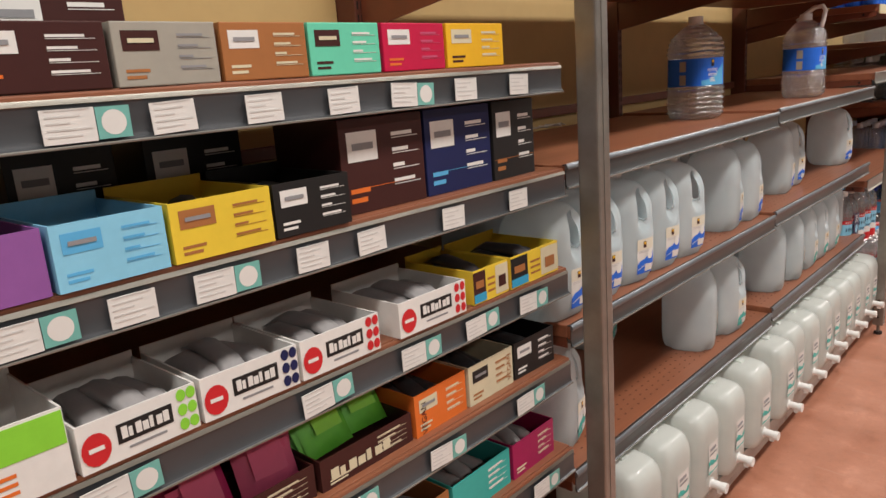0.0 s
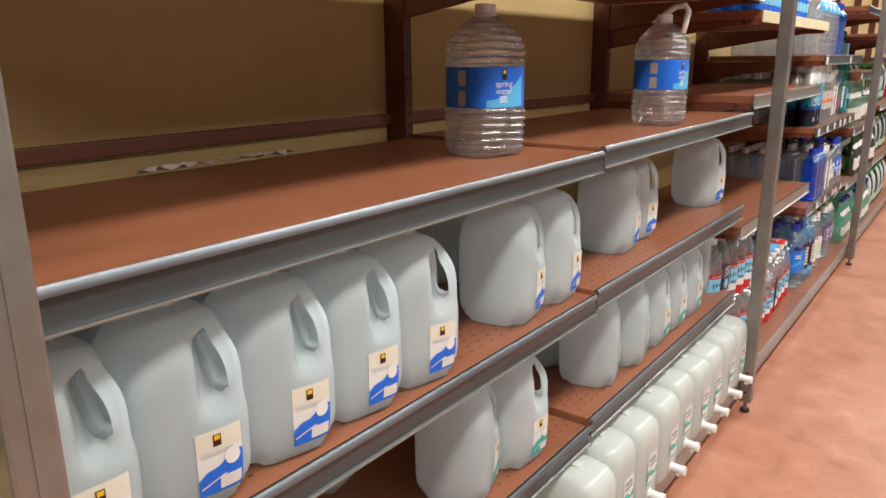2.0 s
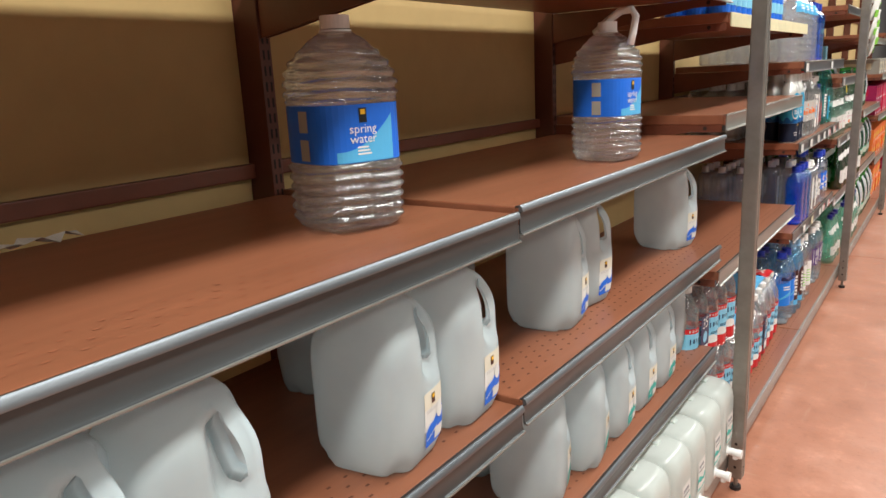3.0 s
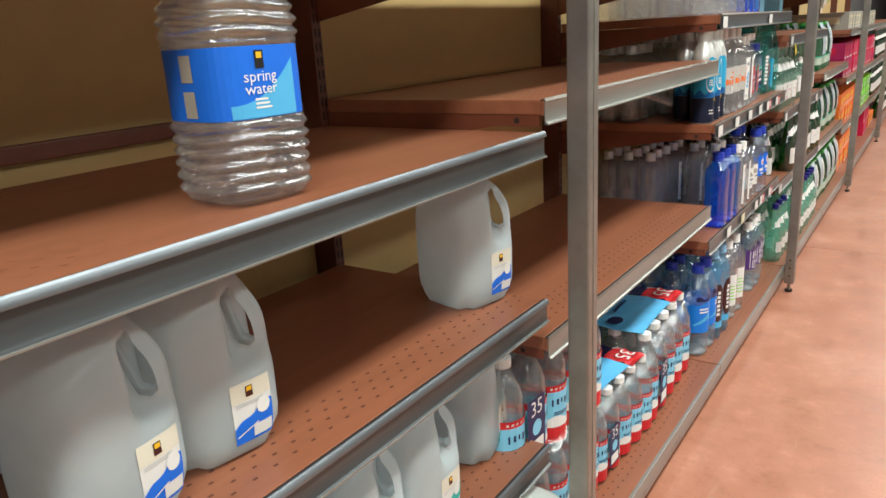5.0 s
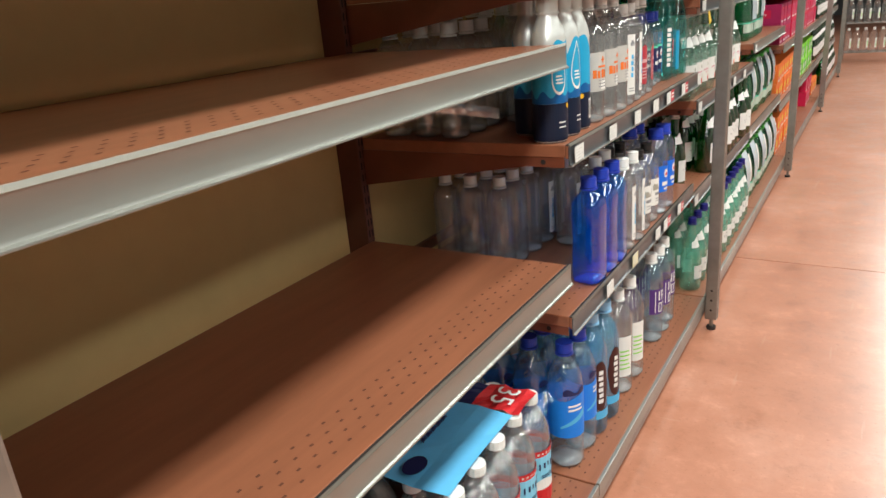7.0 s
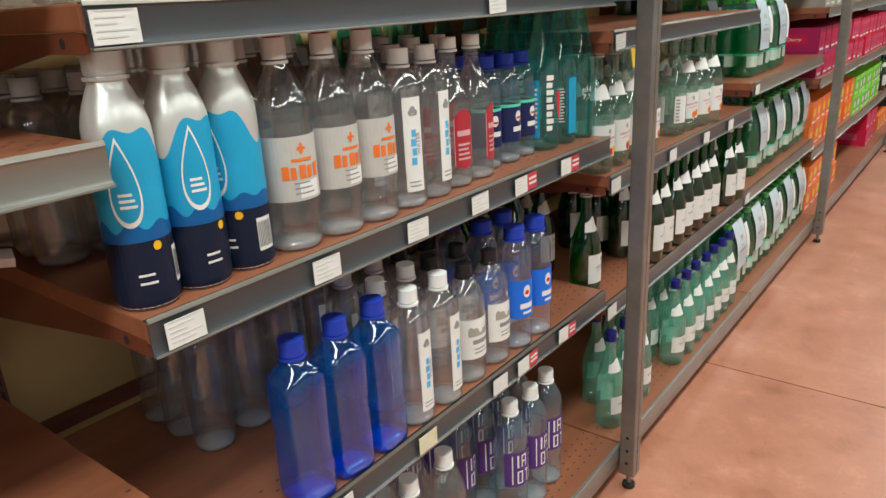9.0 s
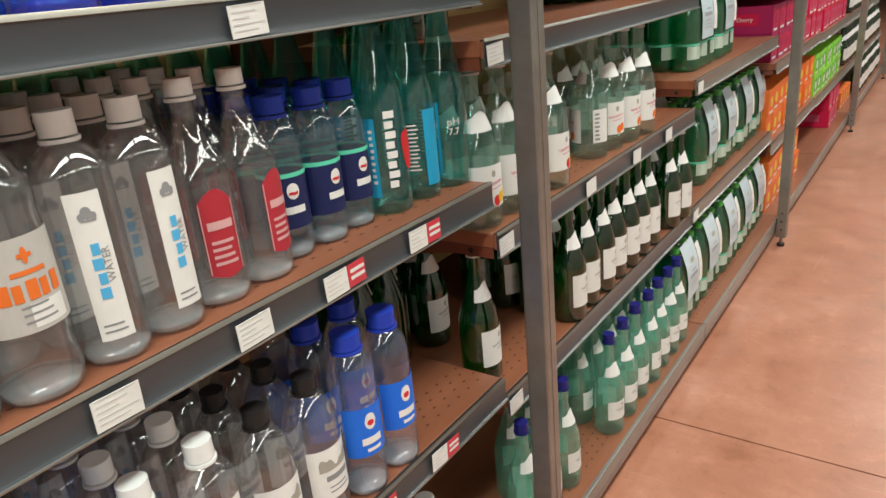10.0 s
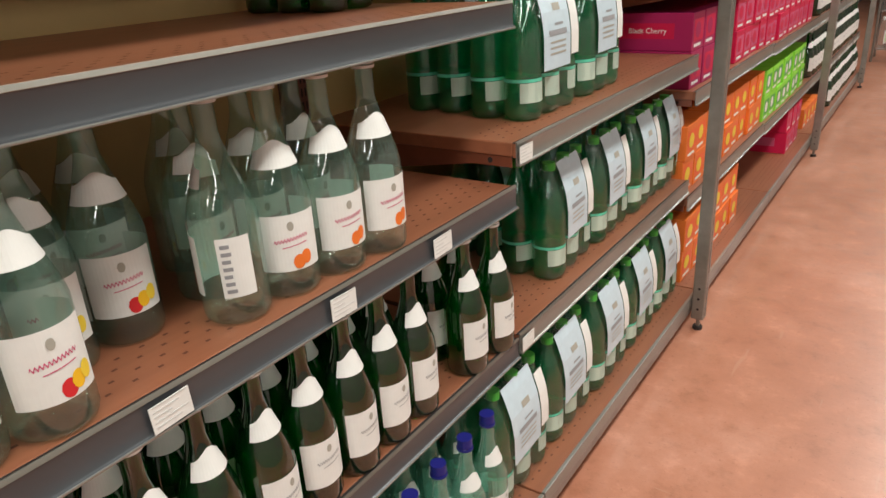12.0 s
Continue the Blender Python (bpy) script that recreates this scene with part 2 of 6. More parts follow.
BLUEFILM = film_material("blue_film", (0.18, 0.55, 0.85), 0.14)
ALU = plain("brushed_aluminium", (0.74, 0.73, 0.70), 0.32, 0.55, 0.08, 40)


def paint(name, c, rough=0.42, coat=0.0):
    return plain(name, c, rough, 0, 0.07, 50, 0, coat, spec=0.28)


C_WHITE, C_BLACK = paint("white_print", (0.76, 0.75, 0.72)), paint("black_print", (0.018, 0.017, 0.017), 0.4)
C_NAVY, C_BLUE = paint("navy_print", (0.014, 0.02, 0.085)), paint("blue_print", (0.02, 0.15, 0.70))
C_SKY, C_CYAN = paint("sky_print", (0.10, 0.42, 0.72)), paint("cyan_print", (0.03, 0.33, 0.56))
C_LIGHTBLUE = paint("light_blue_print", (0.24, 0.58, 0.78))
C_RED, C_MAGENTA = paint("red_print", (0.58, 0.025, 0.03)), paint("magenta_print", (0.36, 0.015, 0.09))
C_ORANGE, C_YELLOW = paint("orange_print", (0.75, 0.17, 0.03)), paint("yellow_print", (0.78, 0.56, 0.05))
C_AMBER, C_MINT = paint("amber_print", (0.80, 0.45, 0.02)), paint("mint_print", (0.13, 0.62, 0.42))
C_LIME, C_GREEN = paint("lime_print", (0.25, 0.65, 0.05)), paint("green_print", (0.06, 0.35, 0.05))
C_TEAL, C_PURPLE = paint("teal_print", (0.04, 0.42, 0.38)), paint("purple_print", (0.28, 0.10, 0.34))
C_CHOC, C_TAN = paint("chocolate_print", (0.055, 0.016, 0.014)), paint("caramel_print", (0.38, 0.15, 0.05))
C_GREY, C_CREAM = paint("warm_grey_print", (0.36, 0.34, 0.29)), paint("cream_print", (0.66, 0.60, 0.42))
C_INDIGO, C_PINK = paint("indigo_print", (0.09, 0.035, 0.19)), paint("pink_print", (0.55, 0.09, 0.18))
C_CRIMSON = paint("crimson_print", (0.55, 0.01, 0.06))
C_FOIL = plain("dark_foil", (0.10, 0.095, 0.10), 0.3, 0.5, 0.3, 30, 0.4)
C_WRAP = plain("pale_wrapper", (0.30, 0.29, 0.29), 0.35, 0, 0.2, 40, 0.4)
C_CARD = plain("card_inside", (0.42, 0.36, 0.28), 0.8, 0, 0.08, 30)
CAP_BLUE, CAP_WHITE = paint("blue_cap", (0.02, 0.05, 0.42), 0.35), paint("white_cap", (0.80, 0.80, 0.78), 0.35)
CAP_TEAL = paint("teal_cap", (0.03, 0.40, 0.42), 0.35)

# ---- mesh helpers ----


def mesh_from(name, v, f, smooth=False):
    me = bpy.data.meshes.new(name)
    me.from_pydata([tuple(p) for p in v], [], f)
    if smooth:
        me.polygons.foreach_set("use_smooth", [True] * len(me.polygons))
    me.update()
    return me


def part(name, geo, material, parent=None, label="", smooth=False, sharp=0):
    me = geo if isinstance(geo, bpy.types.Mesh) else mesh_from(name, geo[0], geo[1], smooth)
    if not me.materials:
        me.materials.append(material)
    if smooth and sharp:
        me.set_sharp_from_angle(angle=radians(sharp))
    ob = new(name, me)
    if parent:
        ob.parent = parent
    if label:
        ob["label"] = label
    return ob


def thing(name, label, category, group="", at=None, kind=""):
    ob = new(name)
    ob.empty_display_size = 0.05
    tagged(ob, label, category, group, kind)
    if at is not None:
        ob.matrix_basis = at
    return ob


def join(*geos):
    v, f = [], []
    for gv, gf in geos:
        k = len(v)
        v += list(gv)
        f += [tuple(i + k for i in q) for q in gf]
    return v, f


def box(x0, x1, y0, y1, z0, z1, bevel=0.0):
    if not bevel:
        v = [(x, y, z) for x in (x0, x1) for y in (y0, y1) for z in (z0, z1)]
        return v, [(0, 1, 3, 2), (4, 6, 7, 5), (0, 4, 5, 1), (2, 3, 7, 6), (0, 2, 6, 4), (1, 5, 7, 3)]
    bm = bmesh.new()
    bmesh.ops.create_cube(bm, size=1)
    for p in bm.verts:
        p.co = ((x0 + x1) / 2 + p.co.x * (x1 - x0), (y0 + y1) / 2 + p.co.y * (y1 - y0), (z0 + z1) / 2 + p.co.z * (z1 - z0))
    bmesh.ops.bevel(bm, geom=bm.edges[:], offset=bevel, segments=2, affect="EDGES", profile=0.6)
    bm.verts.index_update()
    out = [tuple(p.co) for p in bm.verts], [tuple(p.index for p in q.verts) for q in bm.faces]
    bm.free()
    return out


def moved(geo, m):
    return [tuple(m @ Vector(p)) for p in geo[0]], geo[1]


def tube(points, radius, sides=10, squash=1.0):
    """A round bar along a line of points."""
    pts = [Vector(p) for p in points]
    v, f = [], []
    for i, p in enumerate(pts):
        d = (pts[min(i + 1, len(pts) - 1)] - pts[max(i - 1, 0)]).normalized()
        a = d.cross(Vector((0.3, -0.9, 0.2))).normalized()
        b = d.cross(a)
        for k in range(sides):
            w = 2 * math.pi * k / sides
            v.append(p + radius * (math.cos(w) * a + squash * math.sin(w) * b))
    n = len(pts)
    for i in range(n - 1):
        for k in range(sides):
            f.append((i * sides + k, i * sides + (k + 1) % sides, (i + 1) * sides + (k + 1) % sides, (i + 1) * sides + k))
    f.append(tuple(range(sides))[::-1])
    f.append(tuple((n - 1) * sides + k for k in range(sides)))
    return v, f


def smoothstep(a, b, x):
    u = min(1, max(0, (x - a) / (b - a)))
    return u * u * (3 - 2 * u)


class Shell:
    """A hollow-ware outline: radius by height, with a round or squarish section, ribs and dents."""

    def __init__(self, prof, square=None, rib=None, dent=None):
        self.prof, self.square, self.rib, self.dent = prof, square, rib, dent
        self.height = prof[-1][0]

    def radius(self, a, z):
        p = self.prof
        z = min(max(z, p[0][0]), p[-1][0])
        for k in range(len(p) - 1):
            if z <= p[k + 1][0]:
                break
        (z0, r0), (z1, r1) = p[k], p[k + 1]
        u = (z - z0) / max(1e-9, z1 - z0)
        r = r0 + (r1 - r0) * u
        if self.square:
            n = self.square(z)
            c, s = abs(math.cos(a)), abs(math.sin(a))
            r = r / (c ** n + s ** n) ** (1 / n)
        if self.rib:
            r += self.rib(a, z)
        if self.dent:
            r -= self.dent(a, z)
        return r

    def at(self, a, z, off=0.0):
        r = self.radius(a, z) + off
        return (r * math.cos(a), r * math.sin(a), z)

    def body(self, sides=28, levels=None):
        zs = levels or [p[0] for p in self.prof]
        v = [self.at(2 * math.pi * k / sides, z) for z in zs for k in range(sides)]
        f = [(i * sides + k, i * sides + (k + 1) % sides, (i + 1) * sides + (k + 1) % sides, (i + 1) * sides + k)
             for i in range(len(zs) - 1) for k in range(sides)]
        f.append(tuple(range(sides))[::-1])
        f.append(tuple((len(zs) - 1) * sides + k for k in range(sides)))
        return v, f

    def patch(self, a0, a1, low, high, off=0.0008, across=None, up=2):
        """A label laid on the shell between two angles (degrees); low and high are heights or functions of 0..1."""
        across = across or max(3, int(abs(a1 - a0) / 9))
        lo = low if callable(low) else (lambda s: low)
        hi = high if callable(high) else (lambda s: high)
        v, f = [], []
        for i in range(across + 1):
            s = i / across
            a = radians(a0 + (a1 - a0) * s)
            for j in range(up + 1):
                v.append(self.at(a, lo(s) + (hi(s) - lo(s)) * j / up, off))
        w = up + 1
        for i in range(across):
            for j in range(up):
                f.append((i * w + j, (i + 1) * w + j, (i + 1) * w + j + 1, i * w + j + 1))
        return v, f

    def blob(self, a, z, wa, hz, off=0.0014, flat=1.0):
        """A rounded spot on the shell: wa is its half width in degrees, hz its half height."""
        return self.patch(a - wa, a + wa, lambda s: z - hz * math.sqrt(max(0, 1 - (2 * s - 1) ** 2)) * flat,
                          lambda s: z + hz * math.sqrt(max(0, 1 - (2 * s - 1) ** 2)), off, 10)

    def bars(self, a0, a1, z0, z1, n, off=0.0014, fill=0.5, ragged=0.25):
        """Lines of small print."""
        out = []
        for k in range(n):
            z = z0 + (z1 - z0) * (k + 0.5) / n
            h = (z1 - z0) / n * fill / 2
            cut = ragged * ((k * 7) % 5) / 5
            out.append(self.patch(a0, a1 - (a1 - a0) * cut, z - h, z + h, off))
        return join(*out)

    def wrap(self, geo, a, z, off=0.0014, upright=True):
        """Flat lettering (x, y) laid round the shell; upright=False turns it to read upwards."""
        v = []
        for x, y, _ in geo[0]:
            if not upright:
                x, y = -y, x
            r = self.radius(radians(a), z)
            v.append(self.at(radians(a) + x / r, z + y, off))
        return v, geo[1]


LETTERS = {}


def letters(text, height):
    """Lettering in the built-in font as flat geometry, centred."""
    if text not in LETTERS:
        cu = bpy.data.curves.new("letters", "FONT")
        cu.body, cu.size, cu.align_x, cu.align_y = text, 1.0, "CENTER", "CENTER"
        cu.resolution_u = 2
        ob = bpy.data.objects.new("letters", cu)
        me = ob.to_mesh()
        LETTERS[text] = [tuple(p.co) for p in me.vertices], [tuple(q.vertices) for q in me.polygons]
        ob.to_mesh_clear()
        bpy.data.objects.remove(ob)
        bpy.data.curves.remove(cu)
    v, f = LETTERS[text]
    return [(x * height * 1.35, y * height * 1.35, 0) for x, y, z in v], f


def on_front(geo, x, y, z, lean=0.0):
    """Flat (x, y) lettering stood up on a face that looks along +x."""
    c, s = math.cos(radians(lean)), math.sin(radians(lean))
    return [(x, y + u * c - w * s, z + u * s + w * c) for u, w, _ in geo[0]], geo[1]


def front(y0, y1, z0, z1, x):
    """A thin plate of print on a face that looks along +x."""
    return box(x, x + 0.00035, y0, y1, z0, z1)


def scatter(first, places, jitter=0.0, turn=0.0):
    """Copies of a thing; places are (x, y, z) or (x, y, z, turn)."""
    made = []
    for p in places:
        a = p[3] if len(p) > 3 else 0
        made.append(copy_thing(first, pose(p[0] + random.uniform(-jitter, jitter), p[1] + random.uniform(-jitter, jitter) * 0.5, p[2], 0, 0, a + random.uniform(-turn, turn))))
    return made


# ---- the setting ----
JOINT_Y = 6.99


def slab(name, y0, y1):
    ob = part(name, box(-1.6, 5.0, y0, y1, -0.12, 0.0), FLOOR)
    tagged(ob, "polished reddish-brown stained concrete floor with scuffs", "floor", kind="structure")


slab("floor", -4.0, JOINT_Y - 0.003)
slab("floor", JOINT_Y + 0.003, 26.0)
tagged(part("floor_joint", box(-1.6, 5.0, JOINT_Y - 0.003, JOINT_Y + 0.003, -0.1, -0.004), JOINT), "dark saw-cut joint in the concrete floor", "floor joint", kind="structure")
# Unseen walls close the place; their dark grey keeps bounced light low.
tagged(part("wall_west", box(-1.75, -1.6, -4, 26, 0, CEILING), DIM), "plain dark grey wall behind the shelves", "wall", kind="structure")
# Unseen low partition, added to bounce light onto the shelf fronts.
tagged(part("bounce_partition_east", box(1.75, 1.9, -4, 26, 0, 1.7), MID), "plain grey low partition added to bounce light across the aisle", "partition", kind="structure")
tagged(part("wall_east", box(5.0, 5.15, -4, 26, 0, CEILING), DIM), "plain dim wall beyond the aisle", "wall", kind="structure")
tagged(part("wall_south", box(-1.6, 5.0, -4.15, -4, 0, CEILING), DIM), "plain dark grey end wall", "wall", kind="structure")
tagged(part("wall_north", box(-1.6, 5.0, 26, 26.15, 0, CEILING), DIM), "plain dark grey far wall of the store", "wall", kind="structure")
tagged(part("ceiling", box(-1.75, 5.15, -4.15, 26.15, CEILING, CEILING + 0.15), CEIL), "plain matt store ceiling", "ceiling", kind="structure")
# Housings for both rows; the second row only carries the added fill strips.
for sx, sy in STRIPS + [(a + 2.7, b) for a, b in STRIPS]:
    fx = thing("ceiling_light", "unseen white strip light housing under the ceiling", "ceiling light", "strip lights", pose(sx, sy, CEILING))
    part("housing", box(-0.24, 0.24, -1.2, 1.2, -0.1, 0, 0.01), WALL, fx)
    part("diffuser_rim", join(box(-0.24, -0.225, -1.2, 1.2, -0.118, -0.1), box(0.225, 0.24, -1.2, 1.2, -0.118, -0.1)), CHROME, fx)

# section borders along the run of shelving
EDGE = [-1.13, 0.09, 1.31, 2.53, 3.75, 4.97, 6.19, 7.41, 8.63, 9.86, 11.12, 12.4, 13.75]
FRONT, BACK, DECK = -0.75, -1.365, 0.125


def back_unit(y0, y1):
    u = thing("back_panel", "tan shelving back panel between dark brown uprights", "back panel", "back panels", pose(0, (y0 + y1) / 2, 0), "structure")
    h = (y1 - y0) / 2
    part("panel", box(BACK - 0.02, BACK, -h + 0.0165, h - 0.0165, 0.1, 2.3), PANEL, u)
    for z in (0.55, 1.14, 1.72):
        part("rail", box(BACK, BACK + 0.018, -h + 0.0165, h - 0.0165, z, z + 0.03, 0.003), BRACKET, u)


def upright(y):
    u = thing("slotted_upright", "dark brown slotted steel shelf upright", "upright", "slotted uprights", pose(0, y, 0), "structure")
    part("bar", box(BACK - 0.02, BACK + 0.065, -0.0145, 0.0145, 0.0, 2.3, 0.003), UPRIGHT, u)
    slots = [box(BACK + 0.0649, BACK + 0.0656, s - 0.0022, s + 0.0022, 0.2 + k * 0.03, 0.218 + k * 0.03) for k in range(68) for s in (-0.006, 0.006)]
    part("slotting", join(*slots), DARK, u)


for k in range(1, len(EDGE) - 1):
    back_unit(EDGE[k], EDGE[k + 1])
for y in EDGE[1:]:
    upright(y)


def front_post(y):
    p = thing("steel_post", "worn square steel post standing on a levelling foot", "post", "posts along the shelf fronts", pose(-0.664, y, 0))
    part("tube", box(-0.0215, 0.0215, -0.0205, 0.0205, 0.045, 2.6, 0.004), STEEL, p)
    part("seam", box(0.0215, 0.0226, -0.003, 0.003, 0.05, 2.6), STEEL, p)
    for z in (0.085, 0.125, 0.165):
        part("bolt_hole", moved(tube([(0, 0, 0), (0, -0.0012, 0)], 0.0045, 10), Matrix.Translation((0, -0.0203, z))), DARK, p)
        part("bolt_hole", moved(tube([(0, 0, 0), (0.0012, 0, 0)], 0.0045, 10), Matrix.Translation((0.0213, 0, z))), DARK, p)
    part("foot_stem", tube([(0, 0, 0.01), (0, 0, 0.046)], 0.007, 10), STEEL, p)
    part("foot_pad", tube([(0, 0, 0), (0, 0, 0.004), (0, 0, 0.012)], 0.017, 14), DARK, p)


for y in (1.277, 3.728, 6.185, 8.575, 11.06, 13.5):
    front_post(y)

PERF = {}


def perforations(width):
    """Two double rows of flat quads along a shelf's front, coloured to stand for small slots."""
    out = []
    n = int(width / 0.034)
    for row in range(4):
        for k in range(n):
            y = -width / 2 + 0.03 + (k + 0.5 * (row % 2)) * 0.034
            x = -0.045 - row * 0.021
            out.append(([(x - 0.0022, y - 0.0035, 0.0006), (x + 0.0022, y - 0.0035, 0.0006), (x + 0.0022, y + 0.0035, 0.0006), (x - 0.0022, y + 0.0035, 0.0006)], [(0, 1, 2, 3)]))
    return join(*out)


def shelf(y0, y1, z, face=FRONT, look_of="grey", holes=True, channel=True, faint=False, drop=0.0):
    """A shelf board whose top front edge lies at (face, z), on two side brackets, with a price channel on its front."""
    w = y1 - y0 - 0.006
    s = thing("shelf", "orange-brown laminate shelf with a metal price channel", "shelf", "gondola shelves", pose(face, (y0 + y1) / 2, z))
    part("board", box(BACK + 0.07 - face, -0.008, -w / 2, w / 2, -0.028, 0.0, 0.003), BOARD, s)
    part("front_lip", box(-0.0078, -0.001, -w / 2, w / 2, -0.03, -0.0015, 0.002), BOARD, s)
    if holes:
        tagged(part("perforation", perforations(w), FAINT if faint else HOLE, s), kind="stuff")
    for e in (-1, 1):
        y = e * (w / 2 - 0.004)
        d = BACK + 0.066 - face
        v = [(d, y - 0.002, -0.12), (-0.10, y - 0.002, -0.05), (-0.012, y - 0.002, -0.05), (-0.012, y - 0.002, -0.0285), (d, y - 0.002, -0.0285)]
        v += [(a, b + 0.004, c) for a, b, c in v]
        part("bracket", (v, [(4, 3, 2, 1, 0), (5, 6, 7, 8, 9)] + [(k, (k + 1) % 5, 5 + (k + 1) % 5, 5 + k) for k in range(5)]), BRACKET, s)
        part("bracket_hole", tube([(-0.06, y - 0.0026 , -0.039), (-0.06, y + 0.0026, -0.039)], 0.006, 8), DARK, s)
    if channel:
        strip = SILVER if look_of == "silver" else CHANNEL if look_of == "grey" else BARE
        top = -0.0085 if look_of == "bare" else -0.0032
        line = [(0.0052 if look_of == "bare" else 0.0022, top), (0.0016, top - 0.0012), (0.0010, -0.026), (0.0014, -0.038), (0.0030, -0.0415), (0.0060, -0.0432)]
        v = [(px, e * w / 2, pz - drop) for px, pz in line for e in (-1, 1)] + [(-0.001, e * w / 2, pz - drop) for pz in (-0.0432, top) for e in (-1, 1)]
        n = len(v) // 2
        prism = [(2 * k, 2 * k + 1, 2 * ((k + 1) % n) + 1, 2 * ((k + 1) % n)) for k in range(n)] + [tuple(range(0, 2 * n, 2))[::-1], tuple(range(1, 2 * n, 2))]
        ch = part("price_channel", (v, prism), strip, s, smooth=True, sharp=35)
        # rolled top bevel and bottom lip
        deep = 0.66 if look_of == "bare" else 0.24
        out = 1.0 if look_of == "bare" else 0.45
        line = [(-0.001, 0.0026), (0.0016 * out, 0.0030), (0.0036 * out, 0.0012), (0.0054 * out, -0.004 * deep), (0.0068 * out, -0.0105 * deep), (0.0062 * out, -0.0126 * deep), (-0.001, -0.0126 * deep)]
        v = [(px, e * w / 2, pz - drop) for px, pz in line for e in (-1, 1)]
        n = len(v) // 2
        prism = [(2 * k, 2 * k + 1, 2 * ((k + 1) % n) + 1, 2 * ((k + 1) % n)) for k in range(n)] + [tuple(range(0, 2 * n, 2))[::-1], tuple(range(1, 2 * n, 2))]
        part("bevel", (v, prism), EDGE_STEEL if look_of == "bare" else ROLLED, ch, smooth=True, sharp=50)
        part("lip", box(-0.001, 0.0075, -w / 2, w / 2, -0.0465 - drop, -0.0432 - drop, 0.001), SILVER, ch)
        # solid dark strip paints the shade between board and channel
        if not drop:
            part("gap_shade_strip", box(-0.0078, -0.0012, -w / 2, w / 2, -0.0008, 0.0006), DARK, s)
    else:
        part("front_trim", box(-0.001, 0.003, -w / 2, w / 2, -0.04, -0.001, 0.001), YELLOWTAG, s)
    return s


SHELVES = [  # section, heights
    (1, (1.304, 1.105, 0.906, 0.713, 0.51), "grey"),
    (2, (1.53, 1.108, 0.777, 0.442), "bare"), (3, (1.53, 1.117, 0.786, 0.458), "bare"),
    (4, (1.175, 0.70), "silver"), (5, (1.312, 0.968, 0.568), "grey"),
    # 1.60, 1.45 and 1.50 are shelves out of view, added to shade the panel
    (6, (1.60, 1.21, 0.867, 0.524), "grey"), (7, (1.45, 0.95, 0.53), "silver"),
    (8, (1.50, 1.17, 0.83, 0.46), "silver"), (9, (1.17, 0.82, 0.45), "silver"),
    (10, (1.17, 0.82, 0.45), "silver"), (11, (1.17, 0.82, 0.45), "silver"),
]
for sec, heights, kind_of in SHELVES:
    for z in heights:
        shelf(EDGE[sec], EDGE[sec + 1], z, FRONT, kind_of, faint=sec in (2, 3) and z > 1, drop=0.010 if sec == 1 else 0.0)
shelf(EDGE[4], EDGE[5], 1.462, FRONT, channel=False, holes=False)


def deck(y0, y1):
    w = y1 - y0 - 0.006
    d = thing("base_deck", "low orange-brown base deck with a scuffed dark kickplate", "base deck", "base decks", pose(-0.692, (y0 + y1) / 2, DECK))
    part("board", box(BACK + 0.07 + 0.692, -0.006, -w / 2, w / 2, -0.03, 0, 0.003), BOARD, d)
    part("front_lip", box(-0.006, 0.004, -w / 2, w / 2, -0.034, 0.003, 0.002), SILVER, d)
    part("price_channel", box(-0.004, 0.002, -w / 2, w / 2, -0.06, -0.0345), STEEL, d)
    part("kickplate", box(-0.06, -0.05, -w / 2, w / 2, -DECK, -0.031), UPRIGHT, d)
    tagged(part("perforation", perforations(w), HOLE, d), kind="stuff")


for k in range(1, len(EDGE) - 1):
    deck(EDGE[k], EDGE[k + 1])

# ---- price tags ----


def price_tag(material, second=None, size=0.052):
    t = thing("price_tag", "small printed paper price tag in the shelf channel", "price tag", "price tags")
    part("paper", box(0, 0.0012, -size / 2, size / 2, -0.035, -0.001), material, t)
    part("print", join(*[front(-size * 0.42, size * (0.42 - 0.2 * (k % 3)), -0.0028 - k * 0.0065, -0.001 - k * 0.0065, 0.0013) for k in range(5)]), FADED, t)
    if second:
        s = part("side_tag", box(0, 0.0012, size / 2 + 0.001, size / 2 + 0.036, -0.034, -0.0015), second, t)
        if second is TEALTAG:
            disc = [(0.0014, size / 2 + 0.0185 + 0.013 * math.cos(a * math.pi / 8), -0.0178 + 0.013 * math.sin(a * math.pi / 8)) for a in range(16)]
            part("disc", (disc, [tuple(range(16))]), PAPER, s)
        else:
            part("print", join(*[front(size / 2 + 0.006, size / 2 + 0.034, -0.014 - 0.01 * k, -0.009 - 0.01 * k, 0.0013) for k in range(2)]), PAPER, s)
    return t


def tags_on(first, spots):
    for y, z, *lean in spots:
        copy_thing(first, pose(FRONT + 0.0072, y, z - 0.006, random.uniform(-3, 3), 0, 0))


TAG = price_tag(PAPER)
TAG.matrix_basis = pose(FRONT + 0.0072, 0.648, 1.288, 1)
TAG_TEAL = price_tag(PAPER, TEALTAG)
TAG_TEAL.matrix_basis = pose(FRONT + 0.0072, 0.42, 1.288)
TAG_RED = price_tag(PAPER, REDTAG, 0.044)
TAG_RED.matrix_basis = pose(FRONT + 0.0072, 5.955, 0.962)
TAG_CREAM = price_tag(YELLOWTAG, None, 0.05)
TAG_CREAM.matrix_basis = pose(FRONT + 0.0072, 5.44, 0.562)
